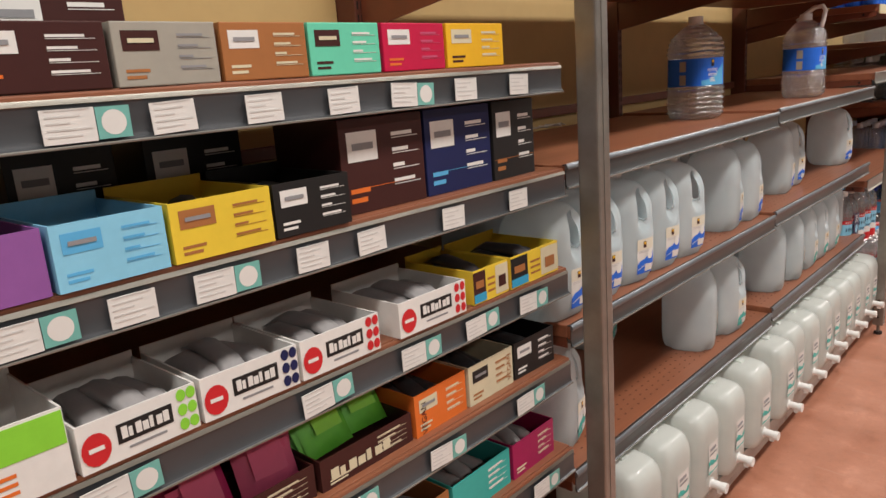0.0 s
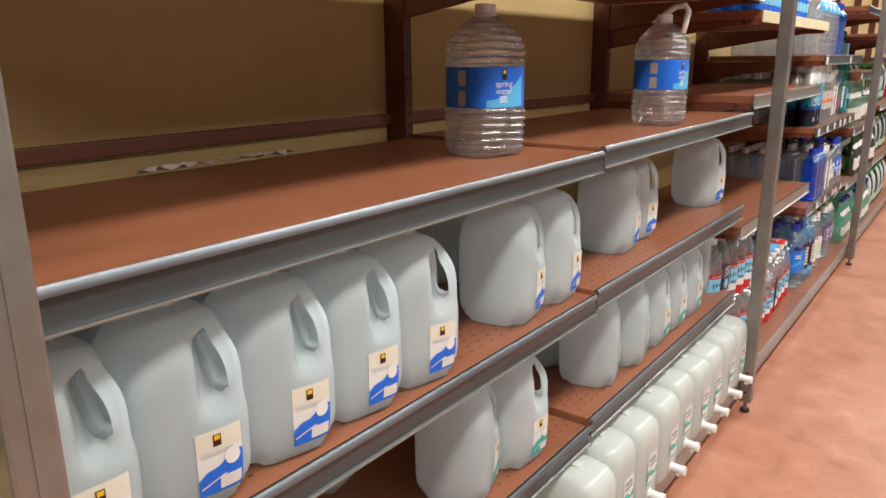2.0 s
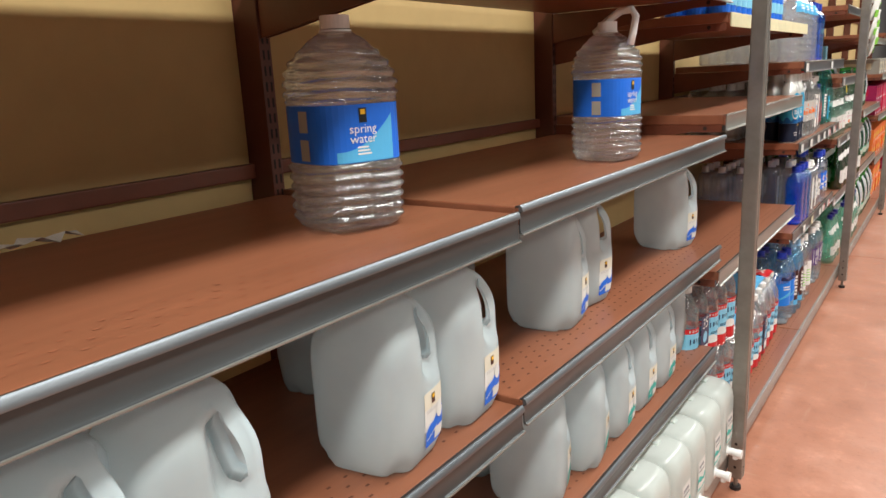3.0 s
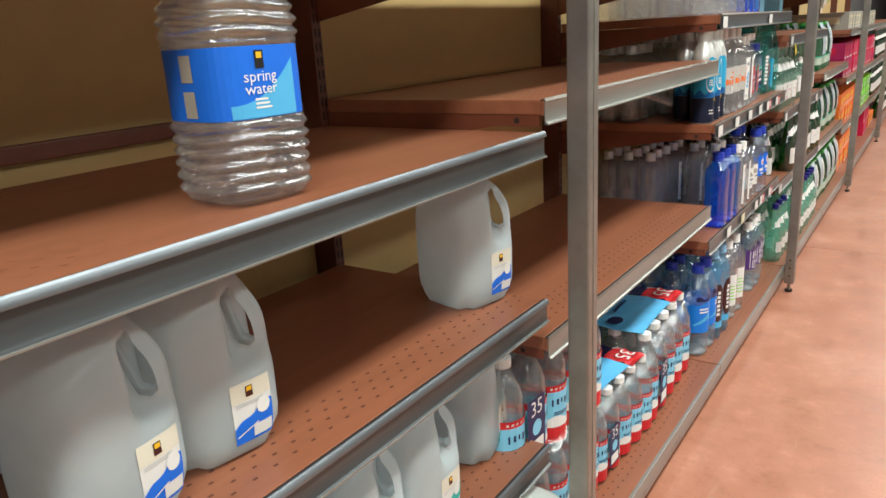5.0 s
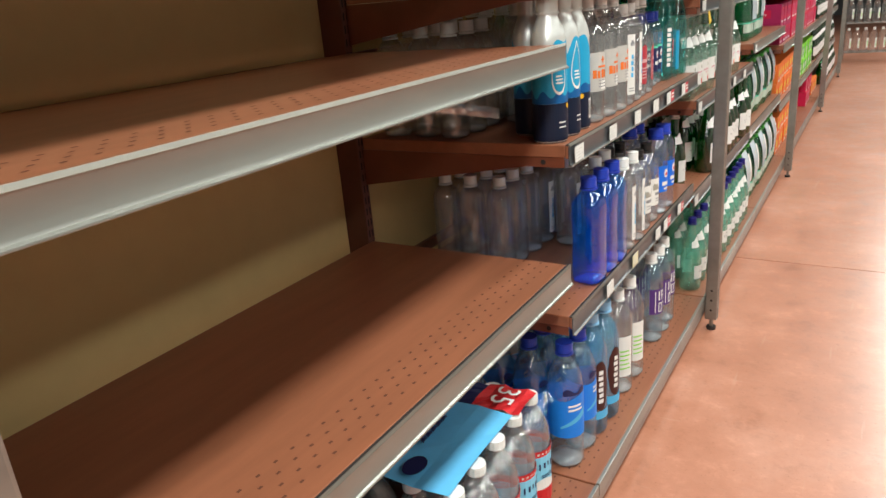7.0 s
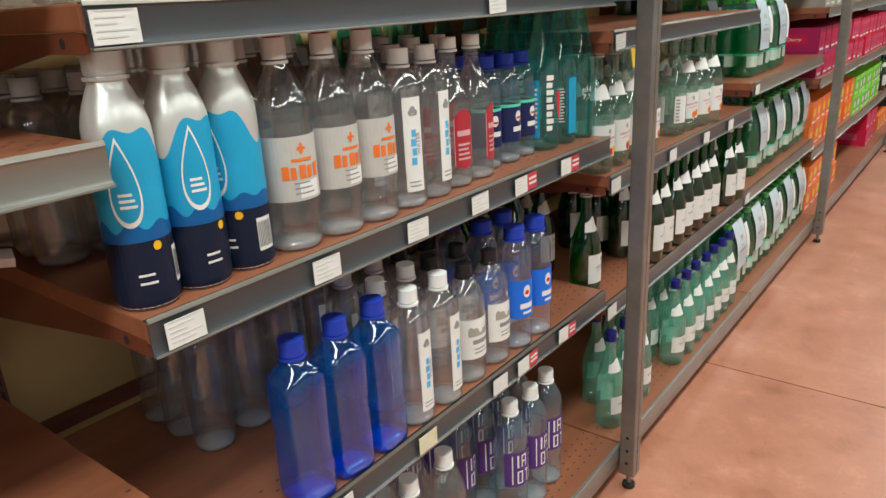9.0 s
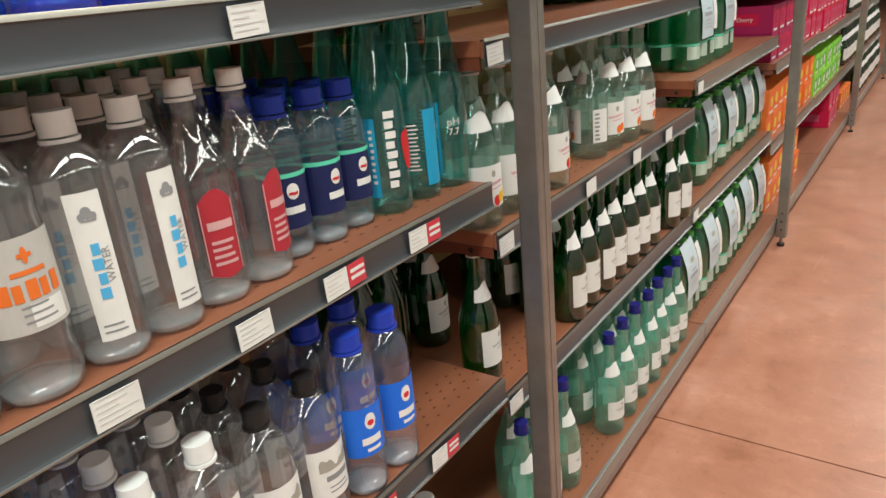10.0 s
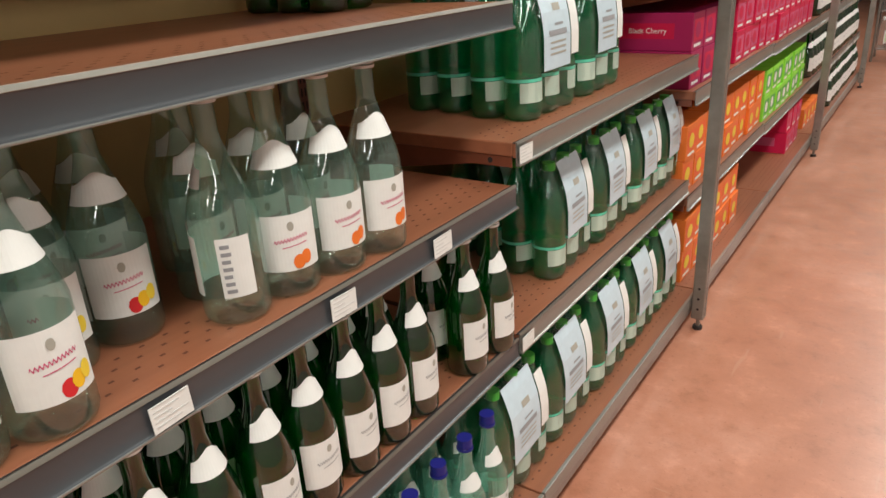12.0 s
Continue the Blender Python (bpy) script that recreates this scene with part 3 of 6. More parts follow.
tags_on(TAG, [(0.53, 1.294), (0.773, 1.294), (1.025, 1.294), (1.166, 1.294), (0.45, 1.095), (0.694, 1.095), (0.798, 1.095), (0.975, 1.095), (1.148, 1.095),
              (5.0, 1.312), (5.70, 1.312), (5.245, 0.968), (5.45, 0.968), (5.628, 0.968), (5.015, 0.968), (5.68, 0.568), (5.22, 0.568),
              (6.215, 1.21), (6.215, 0.867), (6.60, 0.867), (6.89, 0.867), (7.14, 0.867), (6.215, 0.524), (7.44, 0.53), (7.44, 0.95)])
tags_on(TAG_TEAL, [(0.888, 1.294), (0.549, 1.095), (0.33, 1.095), (0.385, 0.896), (0.673, 0.896), (0.861, 0.896), (1.012, 0.896), (1.164, 0.896), (0.45, 0.703), (0.70, 0.703), (0.905, 0.703), (1.14, 0.703), (1.18, 0.50)])
tags_on(TAG_RED, [(5.77, 0.968), (5.77, 0.568), (5.95, 0.568)])

# ---- snack boxes ----


def name_blocks(y0, y1, z0, z1, n, x):
    """A brand name as a row of plain blocks."""
    out = []
    step = (y1 - y0) / n
    for k in range(n):
        out.append(front(y0 + step * (k + 0.08), y0 + step * (k + 0.92 - 0.3 * (k % 3 == 1)), z0, z1 - (z1 - z0) * (0, 0.2, 0.06, 0.24)[k % 4], x))
    return out


def carton(name, label, y0, y1, z, h, face, depth, colour, badge=C_WHITE, lines=C_WHITE, open_top=False, accent=None):
    """A small display carton, its printed front on the aisle side."""
    w = y1 - y0 - 0.003
    c = thing(name, label, "snack box", "snack boxes on the shelf", pose(face, (y0 + y1) / 2, z, 0, 0, random.uniform(-2, 2)))
    if open_top:
        k = 0.0025
        part("base", box(-depth, 0, -w / 2, w / 2, 0, k), colour, c)
        part("front_panel", box(-k, 0, -w / 2, w / 2, k, h), colour, c)
        part("back_panel", box(-depth, -depth + k, -w / 2, w / 2, k, h * 1.15), colour, c)
        for e in (-1, 1):
            part("side_panel", box(-depth + k, -k, min(e * w / 2, e * (w / 2 - k)), max(e * w / 2, e * (w / 2 - k)), k, h), colour, c)
    else:
        part("box", box(-depth, 0, -w / 2, w / 2, 0, h, 0.0015), colour, c)
    if badge:
        b = part("badge", front(-w * 0.42, -w * 0.08, h * 0.55, h * 0.86, 0.0002), badge, c)
        part("badge_print", front(-w * 0.37, -w * 0.13, h * 0.67, h * 0.74, 0.0011), INK if badge is not C_CHOC else C_CREAM, b)
    if lines:
        part("print", join(*[front(w * 0.10, w * (0.36 - 0.06 * (k % 3)), h * (0.77 - 0.17 * k), h * (0.81 - 0.17 * k), 0.0002) for k in range(4)] + [front(w * 0.10, w * 0.43, h * (0.745 - 0.17 * k), h * (0.753 - 0.17 * k), 0.0002) for k in range(4)]), lines, c)
        part("small_print", join(front(-w * 0.42, -w * 0.2, h * 0.22, h * 0.27, 0.0002), front(-w * 0.42, -w * 0.24, h * 0.12, h * 0.17, 0.0002)), accent or lines, c)
    return c


A1, A2, A3, A4, A5 = 1.304, 1.105, 0.906, 0.713, 0.51
for y0, y1, colour, badge, lines, acc, words in [
        (0.330, 0.478, C_CHOC, C_WHITE, C_WHITE, C_ORANGE, "dark brown"), (0.481, 0.606, C_GREY, C_CHOC, INK, C_TAN, "warm grey"),
        (0.609, 0.733, C_TAN, C_WHITE, C_CREAM, C_CREAM, "caramel brown"), (0.736, 0.861, C_MINT, C_CHOC, C_WHITE, C_CHOC, "mint green"),
        (0.864, 1.000, C_CRIMSON, C_WHITE, C_PINK, C_ORANGE, "bright red"), (1.003, 1.145, C_AMBER, C_CREAM, C_CREAM, C_CHOC, "amber yellow")]:
    carton("snack_box", words + " printed snack bar box standing on the shelf", y0, y1, A1, 0.068, -0.757, 0.17, colour, badge, lines, accent=acc)
carton("snack_box", "yellow snack bar box stacked at the back of the shelf", 1.0, 1.14, A1, 0.068, -0.97, 0.17, C_AMBER)
carton("snack_box", "dark brown snack bar box at the back of the shelf", 0.42, 0.60, A1, 0.14, -0.97, 0.16, C_CHOC)
for y0, y1, colour, badge, lines, words in [
        (0.24, 0.377, C_PURPLE, None, None, "purple"), (0.380, 0.503, C_LIGHTBLUE, C_SKY, C_SKY, "light blue"),
        (0.506, 0.642, C_YELLOW, C_TAN, C_TAN, "yellow"), (0.645, 0.768, C_BLACK, C_WHITE, C_WHITE, "black")]:
    carton("snack_tray", words + " open snack bar display tray on the shelf", y0, y1, A2, 0.07, -0.745, 0.17, colour, badge, lines, True)
for y0, y1, colour, acc, words in [(0.782, 0.951, C_CHOC, C_ORANGE, "dark brown"), (0.954, 1.120, C_NAVY, C_SKY, "navy blue"), (1.123, 1.252, C_BLACK, C_TAN, "black")]:
    c = carton("snack_box", words + " upright snack bar box with small white print", y0, y1, A2, 0.138, -0.775, 0.16, colour, C_WHITE, C_WHITE, accent=acc)
    part("rule", front(-0.06, 0.06, 0.036, 0.0368, 0.0002), acc, c)
for k, (y0, y1) in enumerate([(0.42, 0.56), (0.60, 0.76)]):
    carton("snack_box", "black snack bar box deep in the shelf", y0, y1, A2, 0.13, -0.99, 0.16, C_BLACK)


def bar_wrapper(material, label):
    """A flow-wrapped snack bar with crimped ends."""
    b = thing("snack_bar", label, "snack bar", "wrapped bars in the trays")
    v, f = [], []
    n = 9
    for i in range(n):
        s = i / (n - 1)
        x = -0.07 + 0.14 * s
        puff = 0.011 * min(1, math.sin(math.pi * s) * 1.6) + 0.001
        wide = 0.019 + 0.002 * (i in (0, n - 1))
        for k in range(8):
            a = 2 * math.pi * k / 8
            v.append((x, wide * math.cos(a), puff * (1 + math.sin(a))))
    for i in range(n - 1):
        for k in range(8):
            f.append((i * 8 + k, i * 8 + (k + 1) % 8, i * 8 + 8 + (k + 1) % 8, i * 8 + 8 + k))
    part("wrapper", (v, f), material, b, smooth=True)
    return b


BAR_DARK = bar_wrapper(C_FOIL, "dark foil-wrapped snack bar lying in an open tray")
BAR_DARK.matrix_basis = pose(-0.86, 0.45, A2 + 0.02, 0, 0, 8)
BAR_PALE = bar_wrapper(C_WRAP, "pale wrapped fruit bar lying in an open tray")
BAR_PALE.matrix_basis = pose(-0.86, 0.43, A3 + 0.02, 0, 0, -12)


def fill(first, y0, y1, z, n, face=-0.772, level=0.022):
    for k in range(n):
        y = y0 + 0.028 + (y1 - y0 - 0.056) * (k + 0.5) / n
        for up in ((0, 0.024) if first is BAR_DARK else (0.006, 0.024)):
            copy_thing(first, pose(face - 0.085 + random.uniform(-0.008, 0.008), y, z + 0.003 + up + level * 0.4 * (k % 2), random.uniform(-6, 6), random.uniform(-5, 9), random.uniform(-16, 16)))


for y0, y1 in [(0.24, 0.377), (0.506, 0.642), (0.645, 0.768)]:
    fill(BAR_DARK, y0, y1, A2, 3, -0.745)
for k, (y0, y1, fruit, words) in enumerate([(0.366, 0.507, C_LIME, "green pear"), (0.510, 0.652, C_NAVY, "blueberry"), (0.655, 0.800, C_RED, "cherry"), (0.838, 0.996, C_RED, "strawberry")]):
    w = (y1 - y0 - 0.003)
    c = carton("fruit_bar_tray", "open white fruit bar tray with " + words + " picture", y0, y1, A3, 0.056, -0.746, 0.16, C_WHITE, None, None, True)
    n = part("name_plate", front(-w * 0.2, w * 0.27, 0.019, 0.042, 0.0002), C_BLACK, c, "black plate with a white name bar")
    for geo in name_blocks(-w * 0.17, w * 0.24, 0.024, 0.038, 7, 0.0006):
        part("name_block", geo, C_WHITE, n)
    part("print", front(-w * 0.12, w * 0.2, 0.010, 0.013, 0.0002), INK, c)
    disc = [(0.0008, -w * 0.37 + 0.016 * math.cos(a * math.pi / 8), 0.024 + 0.019 * math.sin(a * math.pi / 8)) for a in range(16)]
    part("round_badge", (disc, [tuple(range(16))]), C_RED, c)
    part("badge_print", front(-w * 0.43, -w * 0.31, 0.022, 0.027, 0.001), C_WHITE, c)
    for i in range(2):
        for j in range(3):
            cy, cz = w * (0.36 + 0.09 * i), 0.011 + 0.018 * j
            part("fruit", ([(0.0008, cy + 0.006 * math.cos(a * math.pi / 6), cz + 0.0075 * math.sin(a * math.pi / 6)) for a in range(12)], [tuple(range(12))]), fruit, c)
    fill(BAR_PALE, y0, y1, A3, 3, -0.746)
c = carton("snack_tray", "tall white tray with a bright green band", 0.215, 0.362, A3, 0.085, -0.744, 0.16, C_WHITE, None, None, True)
part("green_band", front(-0.071, 0.071, 0.045, 0.082, 0.0002), C_LIME, c)
part("print", join(*[front(-0.06, 0.02, 0.012 + 0.009 * k, 0.016 + 0.009 * k, 0.0002) for k in range(3)]), C_ORANGE, c)
for y0, y1, side in [(1.02, 1.122, C_CHOC), (1.125, 1.282, C_BLACK)]:
    w = y1 - y0
    c = carton("snack_tray", "open yellow snack bar tray with a dark name panel", y0, y1, A3, 0.06, -0.752, 0.16, C_YELLOW, None, None, True)
    part("dark_panel", front(-w * 0.49, -w * 0.16, 0.003, 0.057, 0.0002), side, c)
    part("blue_panel", front(-w * 0.49, -w * 0.16, 0.003, 0.018, 0.0011), C_CYAN, c)
    part("gold_mark", front(-w * 0.43, -w * 0.22, 0.028, 0.041, 0.0011), C_TAN, c)
    part("pale_panel", front(w * 0.12, w * 0.48, 0.004, 0.056, 0.0002), C_CREAM, c)
    part("print", join(*[front(-w * 0.1, w * 0.1, 0.014 + 0.011 * k, 0.018 + 0.011 * k, 0.0002) for k in range(3)]), C_TAN, c)
    part("nut_picture", front(w * 0.2, w * 0.4, 0.016, 0.036, 0.0011), C_TAN if side is C_BLACK else C_CHOC, c)
    fill(BAR_DARK, y0, y1, A3, 3, -0.752, level=0.03)


def pouch(material, label):
    p = thing("pouch", label, "pouch", "snack pouches")
    v, f = [], []
    n, m = 7, 6
    for side in (1, -1):
        for i in range(n):
            for j in range(m):
                s, u = i / (n - 1), j / (m - 1)
                v.append((side * 0.016 * math.sin(math.pi * s) ** 0.6 * math.sin(math.pi * min(1, u * 1.15 + 0.02)) ** 0.6, -0.045 + 0.09 * s, 0.115 * u))
    for side in range(2):
        for i in range(n - 1):
            for j in range(m - 1):
                q = [side * n * m + a for a in (i * m + j, (i + 1) * m + j, (i + 1) * m + j + 1, i * m + j + 1)]
                f.append(tuple(q if side == 0 else q[::-1]))
    part("bag", (v, f), material, p, smooth=True)
    part("print_panel", front(-0.026, 0.026, 0.03, 0.075, 0.0165), C_PINK if material in (C_MAGENTA, C_PINK) else C_LIME, p)
    return p


MAG = pouch(C_MAGENTA, "magenta foil snack pouch leaning in a display tray")
MAG.matrix_basis = pose(-0.80, 0.52, A4 + 0.02, 0, -24, 5)
PNK = pouch(C_PINK, "pink foil snack pouch leaning in a display tray")
PNK.matrix_basis = pose(-0.80, 0.62, A4 + 0.02, 0, -24, -5)
GRN = pouch(plain("green_foil", (0.13, 0.52, 0.05), 0.35, 0.1, 0.2, 30, 0.3), "green foil snack pouch leaning in a display tray")
GRN.matrix_basis = pose(-0.81, 0.735, A4 + 0.035, 0, -30, 4)
scatter(MAG, [(-0.83, 0.50, A4 + 0.015), (-0.86, 0.53, A4 + 0.015)])
scatter(PNK, [(-0.83, 0.63, A4 + 0.015), (-0.80, 0.41, A4 + 0.015)])
for k in range(7):
    copy_thing(GRN, pose(-0.815 - 0.013 * k, 0.73 + 0.09 * (k % 2), A4 + 0.03, 0, -32, random.uniform(-6, 6)))
for y0, y1, z, colour, badge, lines, words, picture in [
        (0.34, 0.465, A4, C_YELLOW, C_CREAM, C_TAN, "yellow", C_TAN), (0.47, 0.675, A4, C_CHOC, None, C_CREAM, "dark brown", C_PINK), (0.68, 0.872, A4, C_CHOC, None, C_CREAM, "dark brown", C_GREEN),
        (0.876, 1.010, A4, C_ORANGE, C_CREAM, C_CREAM, "orange", C_TAN), (1.014, 1.146, A4, C_CREAM, C_BLACK, C_TAN, "cream", C_TAN), (1.150, 1.281, A4, C_BLACK, C_WHITE, C_WHITE, "dark brown", C_CREAM),
        (0.60, 0.77, A5, C_GREEN, C_CREAM, C_WHITE, "green", C_WHITE), (0.775, 0.945, A5, C_TAN, C_CREAM, C_WHITE, "tan", C_WHITE), (0.95, 1.122, A5, C_TEAL, None, C_WHITE, "teal", C_WHITE),
        (1.126, 1.272, A5, C_MAGENTA, None, C_CREAM, "plum purple", C_CREAM)]:
    c = carton("snack_tray", words + " open snack tray with printed front", y0, y1, z, 0.05 if picture in (C_PINK, C_GREEN) else 0.074, -0.772, 0.16, colour, badge, lines, True)
    if words == "orange":
        part("vegan_print", on_front(letters("VEGAN", 0.013), 0.0012, -0.045, 0.03, 90), C_CHOC, c)
    if words == "cream":
        part("vegan_print", on_front(letters("VEGAN", 0.012), 0.0012, 0.052, 0.037, 90), C_TAN, c)
    if picture in (C_PINK, C_GREEN):
        for geo in name_blocks(-0.078, 0.045, 0.012, 0.03, 7, 0.0006):
            part("name_block", geo, C_CREAM, c)
    else:
        fill(BAR_DARK if z == A4 else BAR_PALE, y0, y1, z, 3, level=0.03)

# ---- gallon jugs ----


def jug_shell():
    prof = [(0, 0.060), (0.006, 0.069), (0.02, 0.0745), (0.05, 0.0775), (0.09, 0.078), (0.12, 0.078), (0.15, 0.078), (0.165, 0.0778), (0.18, 0.0772), (0.195, 0.0757), (0.207, 0.0732),
            (0.218, 0.0688), (0.227, 0.0632), (0.235, 0.0556), (0.241, 0.0465), (0.246, 0.034), (0.249, 0.0215), (0.256, 0.0195), (0.262, 0.0195)]
    sq = lambda z: 4.4 - 2.0 * smoothstep(0.17, 0.24, z)

    def dent(a, z):
        d = abs((a - math.pi / 4 + math.pi) % (2 * math.pi) - math.pi)
        return 0.034 * math.exp(-((d - 0.40) / 0.24) ** 2) * smoothstep(0.112, 0.152, z) * (1 - smoothstep(0.205, 0.235, z))

    def rib(a, z):
        d = (a - math.pi / 4 + math.pi) % (math.pi / 2) - math.pi / 4
        return -0.012 * math.exp(-((abs(d) - 0.78) / 0.14) ** 2) * (1 - smoothstep(0.01, 0.035, z))

    return Shell(prof, sq, rib, dent)


def jug_body(s):
    """The blown body with a rounded slot through its corner, so that the corner becomes the grip."""
    sides, zs = 72, [0, 0.003, 0.006, 0.012, 0.02, 0.035, 0.05, 0.07, 0.09, 0.105, 0.115] + [0.125 + 0.01 * k for k in range(10)] + [0.222, 0.228, 0.235, 0.241, 0.246, 0.249, 0.256, 0.262]
    i0, i1, j0, j1 = 2, 4, 13, 22
    v, hole = [], {}
    for j, z in enumerate(zs):
        for k in range(sides):
            side = 1 if (k - 9) % sides < sides // 2 else -1
            i = (k - 9) % sides if side > 0 else (9 - k) % sides
            u, w = (i - (i0 + i1) / 2) / ((i1 - i0) / 2), (j - (j0 + j1) / 2) / ((j1 - j0) / 2)
            m = max(abs(u), abs(w))
            f = min(1, max(0, 2.2 - m)) if m >= 1 else 1
            cu, cw = min(1, max(-1, u)), min(1, max(-1, w))
            du, dw = cu * (math.sqrt(1 - cw * cw / 2) - 1) * f, cw * (math.sqrt(1 - cu * cu / 2) - 1) * f * 0.5
            lean = 0.9 * w * f if m < 2.2 else 0
            ii = i + du * (i1 - i0) / 2 + (0.6 * lean if m <= 1 else 0.6 * lean * f)
            zz = z + dw * 0.035
            v.append(s.at(math.pi / 4 + side * ii * 2 * math.pi / sides, zz))
            hole[(k, j)] = (side, i)
    gap = lambda side, i, j: i0 <= i < i1 and j0 <= j < j1
    f = []
    for j in range(len(zs) - 1):
        for k in range(sides):
            side, i = hole[(k, j)]
            i = i if side > 0 else i - 1
            if not gap(side, i, j):
                f.append((j * sides + k, j * sides + (k + 1) % sides, (j + 1) * sides + (k + 1) % sides, (j + 1) * sides + k))
    rim = [(i, j0) for i in range(i0, i1)] + [(i1, j) for j in range(j0, j1)] + [(i, j1) for i in range(i1, i0, -1)] + [(i0, j) for j in range(j1, j0, -1)]
    at = lambda side, i, j: j * sides + (9 + side * i) % sides
    for n in range(len(rim)):
        (ia, ja), (ib, jb) = rim[n], rim[(n + 1) % len(rim)]
        f.append((at(1, ia, ja), at(-1, ia, ja), at(-1, ib, jb), at(1, ib, jb)))
    f.append(tuple(range(sides))[::-1])
    f.append(tuple((len(zs) - 1) * sides + k for k in range(sides)))
    return v, f


def gallon_jug(accent, label, group, logo=C_CHOC):
    s = jug_shell()
    j = thing("gallon_jug", label, "water jug", group)
    part("body", jug_body(s), JUG, j, smooth=True)
    part("cap", tube([(0, 0, 0.252), (0, 0, 0.256), (0, 0, 0.268), (0, 0, 0.27)], 0.021, 20), CAP_WHITE, j)
    lab = part("label", s.patch(-4, 35, 0.024, 0.108, 0.0009, 14, 4), PAPER, j, "white paper label with a coloured wave")
    part("cream_top", s.patch(-4, 35, 0.082, 0.108, 0.0013, 14, 2), CREAM_PAPER, lab)
    part("wave", s.patch(-4, 35, lambda t: 0.024, lambda t: 0.048 + 0.022 * smoothstep(0.0, 0.75, t) + 0.004 * math.sin(9 * t), 0.0016, 20, 3), accent, lab)
    part("wave_line", s.patch(-2, 20, lambda t: 0.034 + 0.012 * t, lambda t: 0.036 + 0.012 * t, 0.0021, 12), C_WHITE, lab)
    part("round_mark", s.blob(26, 0.068, 6.5, 0.011, 0.0023), C_WHITE, lab)
    part("info_box", s.patch(15, 33, 0.028, 0.045, 0.0023), PAPER, lab)
    part("logo", s.patch(11, 18, 0.087, 0.102, 0.0018), logo, lab)
    part("logo_mark", s.patch(12, 17, 0.095, 0.101, 0.0024), C_AMBER, lab)
    part("print", s.bars(0, 30, 0.075, 0.081, 2, 0.0016), FADED, lab)
    return j


JUG_B = gallon_jug(C_BLUE, "milky gallon water jug with blue wave label on shelf", "gallon jugs with blue labels")
JUG_B.matrix_basis = pose(-0.845, 1.51, 0.777, 0, 0, -11)
ZB, ZB2 = 0.777, 0.786
scatter(JUG_B, [(-0.845, 1.36, ZB, -5), (-0.845, 1.66, ZB, -13), (-0.845, 1.805, ZB, -11), (-0.84, 1.95, ZB, -13), (-0.855, 2.29, ZB, 9), (-0.855, 2.455, ZB, 5),
                (-0.895, 2.905, ZB2, 7), (-0.915, 3.07, ZB2, -9), (-0.90, 3.69, ZB2, -13), (-1.13, 2.44, ZB, 53), (-1.16, 2.64, ZB2, -7), (-1.14, 2.82, ZB2, -2),
                (-1.01, 1.36, ZB, -2), (-1.01, 1.53, ZB, -7), (-1.01, 1.69, ZB, 5), (-1.01, 1.85, ZB, 3)])
JUG_T = gallon_jug(C_TEAL, "milky gallon water jug with teal wave label on shelf", "gallon jugs with teal labels")
ZT, ZT2 = 0.442, 0.458
JUG_T.matrix_basis = pose(-0.86, 2.135, ZT, 0, 0, 19)
scatter(JUG_T, [(-0.85, 2.305, ZT, -5), (-0.86, 2.75, ZT2, 17), (-0.85, 2.925, ZT2, 13), (-0.855, 3.09, ZT2, 1), (-0.86, 3.25, ZT2, -3), (-0.86, 3.41, ZT2, -1), (-0.90, 3.655, ZT2, 13),
                (-0.88, 1.40, ZT, 13), (-1.12, 1.98, ZT, 13), (-1.03, 2.79, ZT2, 13), (-1.03, 2.95, ZT2, 24), (-1.04, 3.12, ZT2, 4), (-1.03, 3.28, ZT2, 18)])


def dispenser_jug():
    prof = [(0, 0.09), (0.008, 0.112), (0.03, 0.119), (0.09, 0.12), (0.15, 0.12), (0.2, 0.1195), (0.222, 0.117), (0.238, 0.111), (0.248, 0.101), (0.254, 0.085), (0.256, 0.04)]
    s = Shell(prof, lambda z: 6.0 - 1.2 * smoothstep(0.18, 0.25, z), lambda a, z: 0.0012 * math.sin(z * 190) * (0.05 < z < 0.19))
    j = thing("dispenser_jug", "frosted water dispenser jug with a white spigot on the deck", "water jug", "dispenser jugs on the deck")
    narrow = lambda geo: ([(x, y * 0.62, z) for x, y, z in geo[0]], geo[1])
    part("body", narrow(s.body(40)), DISP, j, smooth=True)
    part("handle", narrow(box(-0.05, 0.05, -0.022, 0.022, 0.25, 0.262, 0.005)), DISP, j)
    lab = part("label", narrow(s.patch(-20, 24, 0.075, 0.165, 0.001, 8, 3)), PAPER, j)
    part("teal_wave", narrow(s.patch(-20, 24, 0.08, lambda t: 0.118 + 0.01 * math.sin(t * 7), 0.002, 10, 3)), C_TEAL, lab)
    part("print", narrow(s.bars(-14, 18, 0.128, 0.156, 2, 0.002)), INK, lab)
    sp = part("spigot", tube([(0.115, 0, 0.043), (0.135, 0, 0.043), (0.152, 0, 0.041)], 0.0115, 14), CAP_WHITE, j, "white push-button spigot")
    part("nozzle", tube([(0.142, 0, 0.046), (0.142, 0, 0.022)], 0.0075, 12), CAP_WHITE, sp)
    part("button", tube([(0.149, 0, 0.041), (0.158, 0, 0.041), (0.161, 0, 0.041)], 0.014, 14), CAP_WHITE, sp)
    part("collar", tube([(0.112, 0, 0.043), (0.12, 0, 0.043)], 0.0165, 16), CAP_WHITE, sp)
    return j


DJ = dispenser_jug()
DJ.matrix_basis = pose(-0.795, 1.68, DECK)
